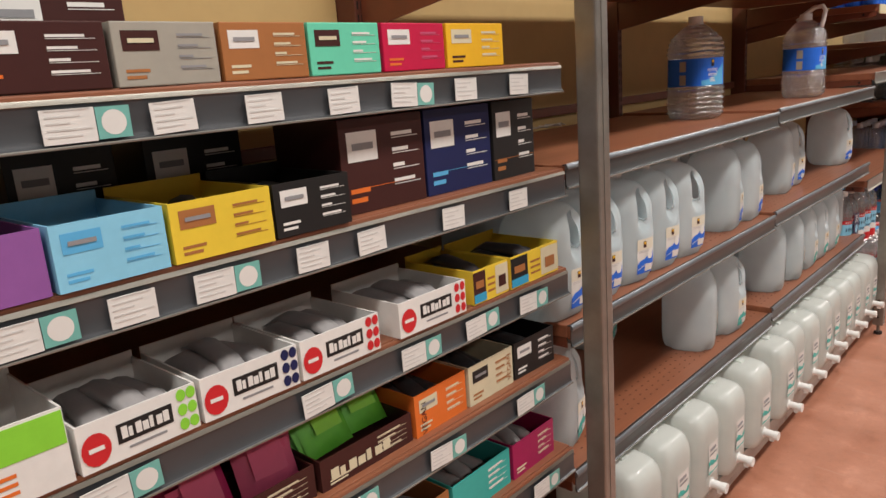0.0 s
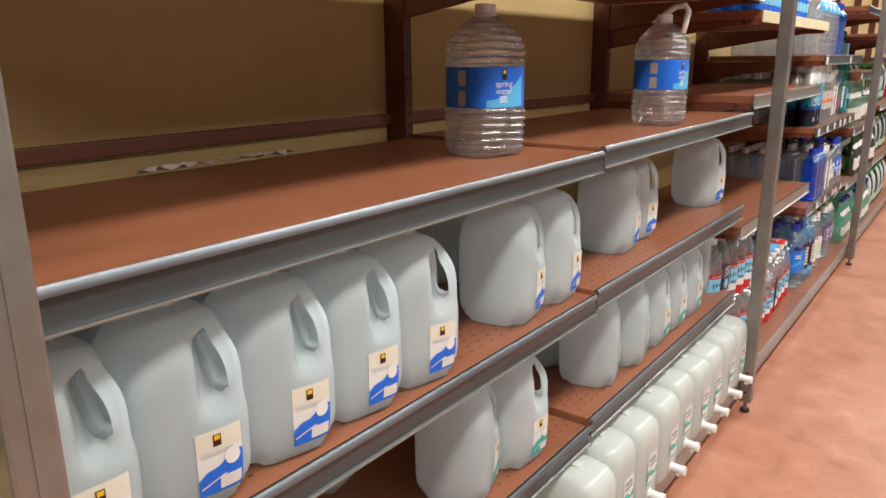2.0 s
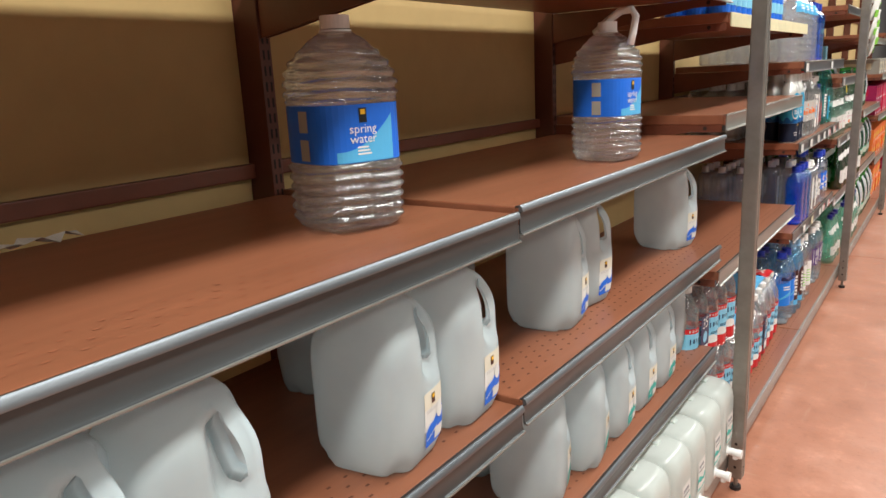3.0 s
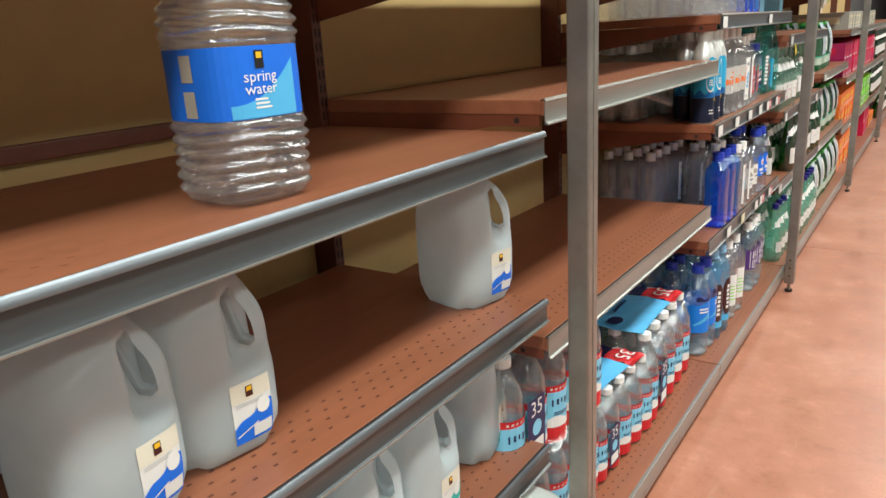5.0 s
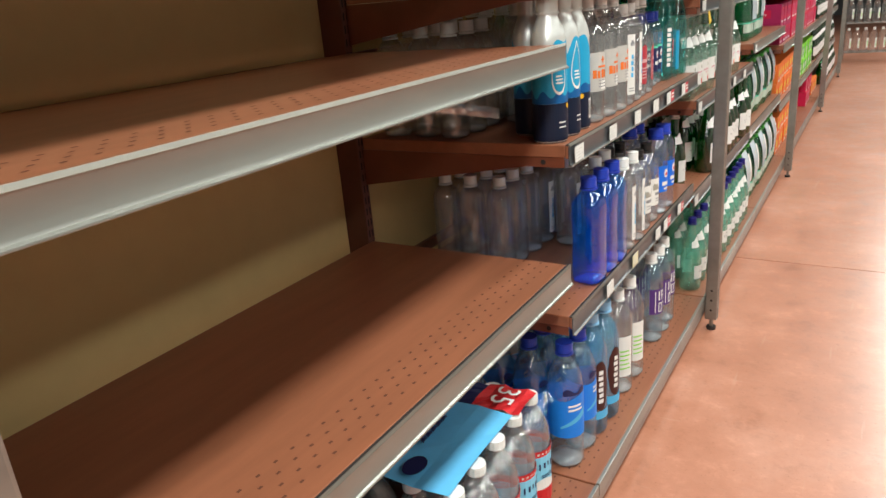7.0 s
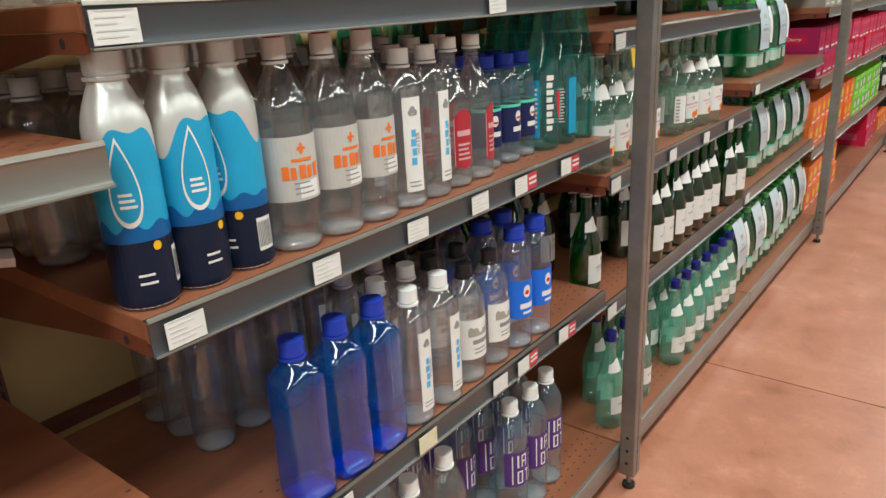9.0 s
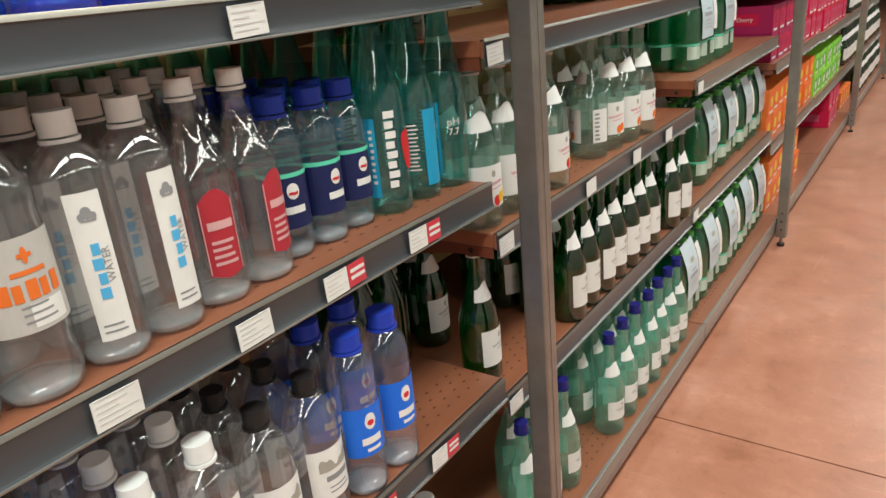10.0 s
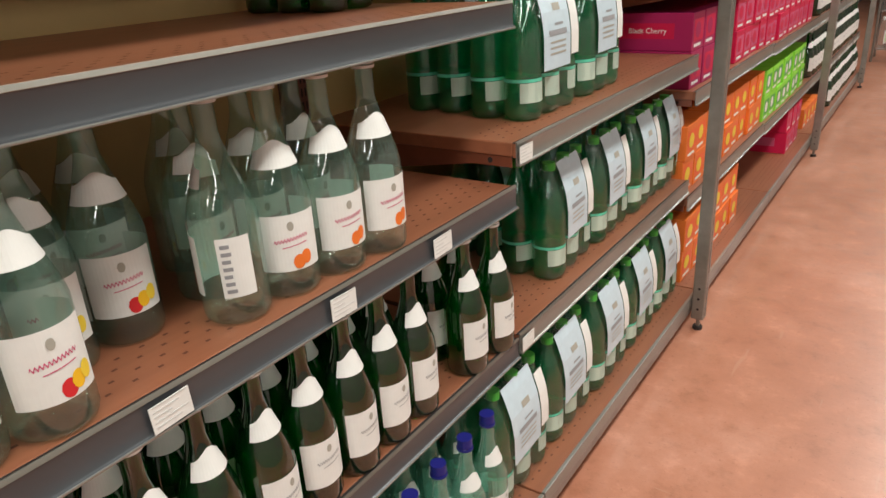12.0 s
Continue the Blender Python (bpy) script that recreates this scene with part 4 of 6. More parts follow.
scatter(DJ, [(-0.795 + dx, y, DECK) for dx, y in [(0, 1.52), (0, 1.86), (0.008, 2.03), (0.02, 2.22), (0.015, 2.45), (0.0, 2.61), (0.01, 2.755), (0.005, 2.915), (0, 3.07), (0.005, 3.215), (0, 3.35), (0.005, 3.505), (0, 3.65)]], 0.004, 2)

# ---- large clear bottles on the bare shelf ----


def spring_bottle(handle, slim):
    prof = [(0, 0.058), (0.006, 0.07), (0.02, 0.076), (0.06, 0.077), (0.098, 0.077), (0.102, 0.0745), (0.183, 0.0745), (0.187, 0.077), (0.215, 0.077), (0.235, 0.074), (0.25, 0.066),
            (0.262, 0.054), (0.273, 0.040), (0.280, 0.029), (0.285, 0.022), (0.292, 0.0195), (0.30, 0.0195)]
    prof = [(z, r * (slim if z < 0.27 else 1)) for z, r in prof]

    def rib(a, z):
        on = (0.012 < z < 0.098) or (0.19 < z < 0.26)
        return (0.0032 * math.sin(z * 420 + 0.9 * math.sin(3 * a)) + 0.0009 * math.sin(9 * a + z * 90)) if on else 0

    s = Shell(prof, lambda z: 3.6 - 1.4 * smoothstep(0.2, 0.28, z), rib)
    b = thing("spring_water_bottle", "large clear ribbed spring water bottle" + (" with a carry handle" if handle else " on the bare shelf"), "water bottle", "large spring water bottles")
    zs = [k * 0.003 for k in range(101)]
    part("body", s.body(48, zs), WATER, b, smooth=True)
    lab = part("label", s.patch(-180, 180, 0.102, 0.183, 0.0012, 60, 3), C_BLUE, b, "bright blue wrap label")
    part("light_band", s.patch(-40, 30, lambda t: 0.103, lambda t: 0.118 + 0.05 * t * t, 0.0018, 14), C_SKY, lab)
    part("logo", s.patch(-14, -4, 0.158, 0.178, 0.0022), C_BLACK, lab)
    part("logo_mark", s.patch(-12, -6, 0.169, 0.176, 0.0028), C_AMBER, lab)
    part("wording", join(s.wrap(letters("spring", 0.013), -9, 0.149, 0.0024), s.wrap(letters("water", 0.013), -9, 0.135, 0.0024)), C_WHITE, lab)
    part("print", s.bars(-18, 0, 0.112, 0.126, 3, 0.0022), C_WHITE, lab)
    part("info_panel", join(s.patch(-92, -74, 0.146, 0.176, 0.0022), s.patch(-92, -74, 0.106, 0.136, 0.0022)), C_GREY, lab)
    part("neck_ring", tube([(0, 0, 0.283), (0, 0, 0.287)], 0.0235, 20), CAP_WHITE, b)
    part("cap", tube([(0, 0, 0.288), (0, 0, 0.291), (0, 0, 0.305), (0, 0, 0.307)], 0.0215, 22), CAP_WHITE, b)
    if handle:
        part("handle", tube([(-0.03, 0, 0.285), (-0.02, 0.0, 0.292), (0, 0, 0.309), (0.03, 0, 0.327), (0.058, 0, 0.329), (0.068, 0, 0.314), (0.062, 0, 0.28), (0.056, 0, 0.255)], 0.008, 10, 1.5), CAP_WHITE, b, "white plastic carry handle", smooth=True)
    return b


spring_bottle(False, 0.93).matrix_basis = pose(-0.944, 2.352, 1.108, 0, 0, -14)
spring_bottle(True, 0.89).matrix_basis = pose(-0.862, 3.145, 1.117, 0, 0, -4)
scrap = thing("torn_tape", "torn strip of crumpled clear tape lying on the shelf", "tape scrap", at=pose(-1.265, 1.91, 1.110))
part("strip", ([(0.012 * math.sin(k * 2.1) + 0.02 * (j - 0.5), -0.17 + k * 0.02, 0.004 + 0.012 * abs(math.sin(k * 1.7 + j))) for k in range(19) for j in range(2)],
               [(2 * k, 2 * k + 1, 2 * k + 3, 2 * k + 2) for k in range(18)]), plain("crumpled_tape", (0.62, 0.60, 0.56), 0.3, 0, 0.3, 60, 0.4), scrap)

# ---- drink bottles ----


def bottle(name, label, group, prof, body, cap, cap_r, cap_h, square=None, rib=None, sides=28, levels=None, category="water bottle"):
    """A bottle of one outline: body, neck ring and cap. Returns the thing and its shell for the labels."""
    s = Shell(prof, square, rib)
    b = thing(name, label, category, group)
    part("body", s.body(sides, levels), body, b, smooth=True)
    h = prof[-1][0]
    if body in (SMOOTHW, PALEBLUE, PURPLE_W, BLUE_W):
        # inner base disc, its brightness put into the material
        low = Shell([(0.0012, prof[0][1] * 0.93), (0.004, prof[1][1] * 0.96), (0.012, prof[2][1] * 0.93), (0.009, prof[2][1] * 0.6), (0.018, prof[2][1] * 0.25)], square, lambda a, z: 0.0012 * math.sin(5 * a))
        part("base", low.body(20, [0.0012, 0.004, 0.008, 0.012, 0.018]), BLUEFOOT if body is BLUE_W else FOOT, b, smooth=True)
    part("cap", tube([(0, 0, h - cap_h + 0.003), (0, 0, h - cap_h + 0.006), (0, 0, h + 0.003), (0, 0, h + 0.005)], cap_r, 18), cap, b, smooth=True, sharp=40)
    part("neck_ring", tube([(0, 0, h - cap_h - 0.003), (0, 0, h - cap_h + 0.001)], cap_r * 1.1, 18), cap, b)
    return b, s


def round_prof(h, r, neck, shoulder, body_top, foot=0.006):
    """Foot, straight body, rounded shoulder up to a neck."""
    p = [(0, r * 0.72), (foot * 0.5, r * 0.93), (foot * 2, r), (body_top * 0.5, r), (body_top, r)]
    for k in range(1, 9):
        u = k / 8
        p.append((body_top + (shoulder - body_top) * u, neck + (r - neck) * math.cos(u * math.pi / 2) ** 0.85))
    return p + [(h - 0.004, neck), (h, neck * 0.98)]


def slope_prof(h, r, neck, shoulder, body_top):
    """Straight body with a long sloping neck."""
    p = [(0, r * 0.7), (0.004, r * 0.94), (0.012, r), (body_top * 0.5, r), (body_top, r)]
    for k in range(1, 11):
        u = k / 10
        e = u * u * (3 - 2 * u)
        p.append((body_top + (shoulder - body_top) * u, r + (neck - r) * (0.45 * u + 0.55 * e)))
    return p + [(h - 0.004, neck), (h, neck)]


def rows(first, x, ys, z, depth, step, turn=8, start=0):
    """Copies of a bottle for each place along the front, and more behind."""
    for y in ys:
        for k in range(start, depth):
            copy_thing(first, pose(x - step * k + random.uniform(-0.004, 0.004), y + random.uniform(-0.003, 0.003), z, 0, 0, random.uniform(-turn, turn)))


D0, D1, D2 = 1.312, 0.968, 0.568

# aluminium bottles
prof = [(0, 0.033), (0.004, 0.0365), (0.012, 0.0375), (0.1, 0.0375), (0.2, 0.0375), (0.215, 0.0368), (0.228, 0.034), (0.241, 0.0295), (0.252, 0.025), (0.26, 0.0215), (0.268, 0.0205), (0.29, 0.0205)]
b, s = bottle("aluminium_bottle", "silver aluminium water bottle with a blue and navy print", "aluminium bottles", prof, ALU, ALU, 0.0225, 0.022)
part("navy_print", s.patch(-180, 180, 0.002, 0.085, 0.0006, 40, 16), paint("black_navy_print", (0.007, 0.012, 0.032)), b)
lab = part("blue_print", s.patch(-180, 180, lambda t: 0.0852, lambda t: 0.195 + 0.022 * math.sin(t * 6.28 * 2 + 1) + 0.008 * math.sin(t * 6.28 * 5), 0.0006, 60, 4), C_CYAN, b, "bright cyan mountain print")
def drop_ring(sh, a0, z0, wide, tall, line):
    """A teardrop outline laid round the shell."""
    v, n = [], 40
    for k in range(n):
        th = 2 * math.pi * k / n
        x, z = math.sin(th) * abs(math.sin(th / 2)) ** 1.1, math.cos(th)
        for g in (1.0, 1 - line):
            v.append(sh.at(radians(a0 + wide * x * g), z0 + tall * z * g, 0.0013))
    return v, [(2 * k, 2 * k + 1, (2 * k + 3) % (2 * n), (2 * k + 2) % (2 * n)) for k in range(n)]


part("deep_band", s.patch(-180, 180, lambda t: 0.0852, lambda t: 0.104 + 0.006 * math.sin(t * 6.28 * 7) + 0.004 * math.sin(t * 40), 0.0009, 72), paint("deep_blue_print", (0.01, 0.10, 0.30)), lab)
part("drop_outline", drop_ring(s, -6, 0.155, 34, 0.052, 0.12), C_WHITE, lab)
part("barcode", s.patch(62, 100, 0.025, 0.07, 0.0012), C_WHITE, b)
part("barcode_print", join(*[s.patch(64 + 34 * k / 9, 65.6 + 34 * k / 9, 0.03, 0.065, 0.0016) for k in range(9)]), C_BLACK, b)
part("print", s.bars(-18, 10, 0.124, 0.145, 3, 0.0012), C_WHITE, lab)
part("seal", s.blob(30, 0.078, 8, 0.0055), C_AMBER, b)
part("print", s.bars(-10, 20, 0.03, 0.05, 2, 0.0012, 0.3), C_WHITE, b)
b.matrix_basis = pose(-0.806, 5.012, D1, 0, 0, -28)
scatter(b, [(-0.806, 5.088, D1, -8), (-0.81, 5.163, D1, -70), (-0.885, 5.088, D1, 10), (-0.885, 5.166, D1, 30)])

# clear bottles with an orange label
prof = [(0, 0.031), (0.004, 0.0375), (0.012, 0.0405), (0.058, 0.0395), (0.07, 0.0408), (0.165, 0.0408), (0.175, 0.0395), (0.2, 0.0402), (0.209, 0.0385), (0.235, 0.026), (0.25, 0.0175), (0.262, 0.0145), (0.288, 0.0135)]
b, s = bottle("water_bottle", "clear plastic water bottle with an orange and white label", "clear bottles with orange labels", prof, SMOOTHW, CAP_WHITE, 0.0165, 0.026)
part("cap_top", tube([(0, 0, 0.292), (0, 0, 0.30)], 0.0125, 14), C_RED, b)
lab = part("label", s.patch(-75, 60, 0.075, 0.165, 0.0008, 16, 2), paint("frosted_label", (0.50, 0.48, 0.45)), b)
for k in range(5):
    part("name_block", s.patch(-40 + 17 * k, -26 + 17 * k - 3 * (k % 2), 0.106, 0.125 - 0.002 * (k % 2), 0.0014), C_ORANGE, lab)
part("orange_line", s.patch(-20, 24, 0.130, 0.1345, 0.0014), C_ORANGE, lab)
part("orange_mark", join(s.blob(2, 0.148, 4, 0.008, 0.0014), s.patch(-7, 11, 0.146, 0.150, 0.0015)), C_ORANGE, lab)
part("pale_panel", s.patch(-8, 40, 0.079, 0.102, 0.0012), C_WHITE, lab)
part("print", s.bars(-18, 24, 0.082, 0.104, 3, 0.0014, 0.3), INK, lab)
b.matrix_basis = pose(-0.808, 5.25, D1, 0, 0, -12)
rows(b, -0.805, [5.334, 5.417], D1, 5, 0.088)
rows(b, -0.808, [5.25], D1, 5, 0.088, start=1)

# clear bottles with an upright white label
prof = round_prof(0.255, 0.0365, 0.0135, 0.232, 0.195)
b, s = bottle("water_bottle", "clear plastic water bottle with an upright white label", "clear bottles with upright labels", prof, SMOOTHW, CAP_WHITE, 0.0175, 0.022)
lab = part("label", s.patch(-26, 26, 0.03, 0.185, 0.0008, 8, 3), C_WHITE, b, "white label with upright blue lettering")
part("blue_name", join(*[s.patch(-9 + 3 * (k % 2), 6, 0.075 + 0.0155 * k, 0.087 + 0.0155 * k, 0.0014) for k in range(4)]), C_SKY, lab)
part("word", s.wrap(letters("WATER", 0.008), 13, 0.11, 0.0016, False), INK, lab)
part("cloud_mark", join(s.patch(-10, 12, 0.156, 0.158, 0.0014), s.blob(0, 0.165, 8, 0.006), s.blob(-8, 0.161, 5, 0.004), s.blob(9, 0.161, 5, 0.004)), INK, lab)
part("print", s.bars(-18, 16, 0.036, 0.05, 2, 0.0014, 0.3), INK, lab)
CIRR = b
b.matrix_basis = pose(-0.803, 5.496, D1, 0, 0, -20)
rows(b, -0.806, [5.571], D1, 5, 0.08)
rows(b, -0.803, [5.496], D1, 5, 0.08, start=1)
rows(b, -0.787, [5.46, 5.548], D2, 5, 0.082)
b, s = bottle("water_bottle", "bare clear plastic water bottle deep in the shelf", "bare bottles at the back", prof, SMOOTHW, CAP_WHITE, 0.0175, 0.022)
b.matrix_basis = pose(-1.036, 5.2, D2)
rows(b, -0.79, [5.2], D2, 6, 0.082, 60, 4)
rows(b, -0.79, [5.285, 5.37], D2, 6, 0.082, 60, 3)
rows(b, -0.806, [5.03, 5.105, 5.18], D1, 6, 0.082, 60, 3)

# clear glass with a red label
prof = slope_prof(0.262, 0.038, 0.0135, 0.225, 0.15)
b, s = bottle("water_bottle", "clear glass bottle with a red shield label", "glass bottles with red labels", prof, SMOOTHW, CAP_WHITE, 0.016, 0.017)
lab = part("label", s.patch(-32, 32, lambda t: 0.035 + 0.006 * abs(2 * t - 1), lambda t: 0.128 + 0.016 * math.sin(t * math.pi), 0.0008, 10, 3), paint("dull_red_print", (0.40, 0.03, 0.045)), b)
part("print", join(s.bars(-20, 22, 0.05, 0.085, 4, 0.0014, 0.45), s.patch(-22, 24, 0.096, 0.106, 0.0014), s.patch(-31, -29, 0.042, 0.128, 0.0014), s.patch(29, 31, 0.042, 0.128, 0.0014)), paint("pale_pink_print", (0.62, 0.36, 0.36)), lab)
b.matrix_basis = pose(-0.815, 5.645, D1, 0, 0, -14)
rows(b, -0.815, [5.722], D1, 4, 0.08, 25)
rows(b, -0.815, [5.645], D1, 4, 0.08, 25, 1)

# small bottles with blue caps
prof = round_prof(0.216, 0.0325, 0.0165, 0.2, 0.155)
b, s = bottle("water_bottle", "small clear bottle with a blue cap and navy label", "small bottles with blue caps", prof, PALEBLUE, CAP_BLUE, 0.0205, 0.02)
lab = part("label", s.patch(-180, 180, 0.045, 0.118, 0.0008, 36, 2), C_NAVY, b, "navy label with a mint edge")
part("mint_edge", s.patch(-180, 180, 0.116, 0.122, 0.0014, 36), C_MINT, lab)
part("drop_mark", join(s.blob(0, 0.097, 16, 0.011), s.patch(-26, 26, 0.066, 0.076, 0.0014)), C_WHITE, lab)
part("drop_wave", s.patch(-11, 11, lambda t: 0.092 + 0.002 * math.sin(t * 9), lambda t: 0.096 + 0.002 * math.sin(t * 9), 0.002), C_RED, lab)
b.matrix_basis = pose(-0.838, 5.79, D1, 0, 0, -18)
rows(b, -0.838, [5.86, 5.93], D1, 4, 0.07, 12)
rows(b, -0.838, [5.79], D1, 4, 0.07, 12, 1)

# tall teal bottles
prof = slope_prof(0.338, 0.039, 0.0135, 0.30, 0.165)
b, s = bottle("water_bottle", "tall teal plastic bottle with white lettering bars", "tall teal bottles", prof, TEAL_W, CAP_TEAL, 0.0175, 0.024)
for k in range(8):
    part("name_bar", s.patch(-12, 8 + 5 * (k % 2), 0.045 + 0.0155 * k, 0.056 + 0.0155 * k, 0.0012), C_WHITE, b)
part("flower", join(s.blob(48, 0.10, 20, 0.032, 0.0012), s.blob(34, 0.115, 9, 0.014, 0.0016)), C_RED, b)
part("blue_panel", s.patch(-78, -34, 0.03, 0.155, 0.001), C_CYAN, b)
part("panel_print", s.bars(-50, -40, 0.05, 0.14, 9, 0.0016), C_WHITE, b)
b.matrix_basis = pose(-0.832, 6.005, D1, 0, 0, -32)
rows(b, -0.832, [6.005], D1, 5, 0.09, 20, 1)
rows(b, -1.135, [5.64, 5.72, 5.80, 5.88, 5.96], D1, 2, 0.085, 60)
b2, s = bottle("water_bottle", "tall teal plastic bottle turned to its back panel", "tall teal bottles", prof, TEAL_W, CAP_TEAL, 0.0175, 0.024)
part("print", s.bars(-62, -28, 0.05, 0.13, 12, 0.0012, 0.35), C_WHITE, b2)
part("blue_panel", s.patch(-14, 26, 0.025, 0.15, 0.001), C_CYAN, b2)
part("wording", join(s.wrap(letters("pH", 0.014), 62, 0.115, 0.0014), s.wrap(letters("7.7", 0.012), 62, 0.098, 0.0014)), C_WHITE, b2)
b2.matrix_basis = pose(-0.832, 6.086, D1, 0, 0, -14)
scatter(b2, [(-0.825, 6.168, D1, -95), (-0.92, 6.09, D1, 30), (-0.92, 6.17, D1, 60), (-1.01, 6.09, D1, 30), (-1.01, 6.17, D1, 60)])

# blue bottles
sqr = lambda z: 4.5 - 2.4 * smoothstep(0.195, 0.24, z)
prof = [(0, 0.03), (0.005, 0.036), (0.02, 0.0375), (0.06, 0.037), (0.12, 0.0355), (0.16, 0.037), (0.2, 0.0375), (0.212, 0.036), (0.222, 0.031), (0.231, 0.024), (0.238, 0.0185), (0.243, 0.0165), (0.268, 0.0165)]
b, s = bottle("water_bottle", "squarish translucent blue water bottle with a blue cap", "blue bottles", prof, BLUE_W, CAP_BLUE, 0.0195, 0.022, sqr, None, 32)
b.matrix_basis = pose(-0.79, 5.20, D2, 0, 0, -6)
scatter(b, [(-0.788, 5.286, D2, -4), (-0.787, 5.371, D2, 4)])
BLUEB = b

# clear bottles with a white landscape label
prof = round_prof(0.24, 0.0395, 0.014, 0.222, 0.165)
b, s = bottle("water_bottle", "clear bottle with a white landscape label and black cap", "bottles with landscape labels", prof, SMOOTHW, C_BLACK, 0.0165, 0.02)
lab = part("label", s.patch(-62, 62, 0.055, 0.14, 0.0008, 16, 2), C_WHITE, b)
part("landscape", s.patch(-40, 40, 0.104, lambda t: 0.118 + 0.006 * math.sin(t * 9) + 0.003 * math.sin(t * 23), 0.0014, 20), C_GREY, lab)
part("name_bar", s.patch(-28, 30, 0.087, 0.096, 0.0014), INK, lab)
part("print", s.bars(-24, 26, 0.064, 0.08, 2, 0.0014, 0.3), INK, lab)
b.matrix_basis = pose(-0.797, 5.64, D2, 0, 0, -6)
rows(b, -0.795, [5.728], D2, 5, 0.085)
rows(b, -0.797, [5.64], D2, 5, 0.085, start=1)

# lilac bottles with blue caps
prof = round_prof(0.268, 0.037, 0.0185, 0.245, 0.2)
b, s = bottle("water_bottle", "tall clear lilac bottle with a blue cap and label", "lilac bottles with blue caps", prof, PURPLE_W, CAP_BLUE, 0.0225, 0.022, None, lambda a, z: 0.0008 * math.sin(z * 300) * (z < 0.05))
lab = part("label", s.patch(-70, 70, 0.075, 0.16, 0.0008, 18, 2), C_BLUE, b)
part("drop_mark", join(s.blob(-4, 0.135, 15, 0.014), s.patch(-30, 22, 0.096, 0.108, 0.0014), s.patch(-20, 18, 0.083, 0.089, 0.0014)), C_WHITE, lab)
part("drop_wave", s.blob(-4, 0.133, 9, 0.005, 0.002), C_RED, lab)
b.matrix_basis = pose(-0.791, 5.816, D2, 0, 0, -10)
rows(b, -0.786, [5.90], D2, 2, 0.085)
rows(b, -0.791, [5.816], D2, 3, 0.085, start=1)

# bottles along the deck
prof = round_prof(0.335, 0.045, 0.017, 0.298, 0.225)
b, s = bottle("water_bottle", "clear bottle with a bright blue label and violet cap", "blue label bottles on the deck", prof, PALEBLUE, CAP_BLUE, 0.021, 0.022, None, lambda a, z: 0.0014 * math.sin(z * 240) * (z < 0.09))
lab = part("label", s.patch(-180, 180, 0.092, lambda t: 0.205 + 0.008 * math.sin(t * 12.6), 0.0008, 48, 3), paint("bright_blue_print", (0.02, 0.20, 0.72)), b)
part("pale_swoosh", s.patch(-50, 40, lambda t: 0.118 + 0.03 * t, lambda t: 0.124 + 0.045 * t, 0.0014, 12), C_SKY, lab)
part("print", s.bars(-24, 26, 0.165, 0.188, 2, 0.0014), C_WHITE, lab)
part("navy_mark", s.patch(-40, 40, 0.212, lambda t: 0.225 + 0.006 * math.sin(t * 9), 0.0012, 12), C_NAVY, b)
b.matrix_basis = pose(-0.80, 5.04, DECK, 0, 0, -35)
rows(b, -0.80, [5.125], DECK, 4, 0.095)
rows(b, -0.80, [5.04], DECK, 4, 0.095, start=1)
prof = round_prof(0.345, 0.043, 0.018, 0.305, 0.24)
b, s = bottle("water_bottle", "light blue tinted bottle with a dark oval label and pale cap", "oval label bottles on the deck", prof, clear("sky_blue_bottle", (0.45, 0.80, 1.0), 1.33, 0.05, 0.9, 0.2, (0.15, 0.55, 0.9)), plain("pale_blue_cap", (0.25, 0.5, 0.75), 0.35), 0.0215, 0.022)
lab = part("oval", s.blob(-24, 0.15, 34, 0.075, 0.0012), C_CHOC, b, "dark brown oval label")
part("oval_print", join(*[s.patch(-34 + 3 * (k % 2), -14, 0.10 + 0.017 * k, 0.112 + 0.017 * k, 0.002) for k in range(6)]), C_WHITE, lab)
part("light_band", s.patch(-70, 60, 0.05, 0.075, 0.001, 14), C_SKY, b)
b.matrix_basis = pose(-0.79, 5.20, DECK, 0, 0, -10)
scatter(b, [(-0.785, 5.287, DECK, 2), (-0.88, 5.20, DECK, 10), (-0.88, 5.29, DECK, 10), (-0.97, 5.22, DECK, 10)])
prof = round_prof(0.32, 0.043, 0.0145, 0.292, 0.225)
b, s = bottle("water_bottle", "smooth clear bottle with a white cap on the deck", "clear bottles on the deck", prof, SMOOTHW, CAP_WHITE, 0.0185, 0.025)
lab = part("label", s.patch(-62, 0, 0.06, 0.19, 0.0008, 8, 2), C_WHITE, b)
part("print", s.bars(-54, -8, 0.08, 0.15, 5, 0.0014, 0.3), C_LIME, lab)
CLEARW = b
b.matrix_basis = pose(-0.79, 5.43, DECK, 0, 0, -10)
rows(b, -0.79, [5.532], DECK, 4, 0.09)
rows(b, -0.79, [5.43], DECK, 4, 0.09, start=1)
prof = round_prof(0.305, 0.0395, 0.0145, 0.28, 0.222)
b, s = bottle("water_bottle", "clear bluish bottle with a white cap and purple label", "purple label bottles on the deck", prof, PALEBLUE, CAP_WHITE, 0.0185, 0.024)
lab = part("label", s.patch(-72, 72, 0.105, 0.195, 0.0008, 20, 2), C_INDIGO, b, "purple label with bold white shapes")
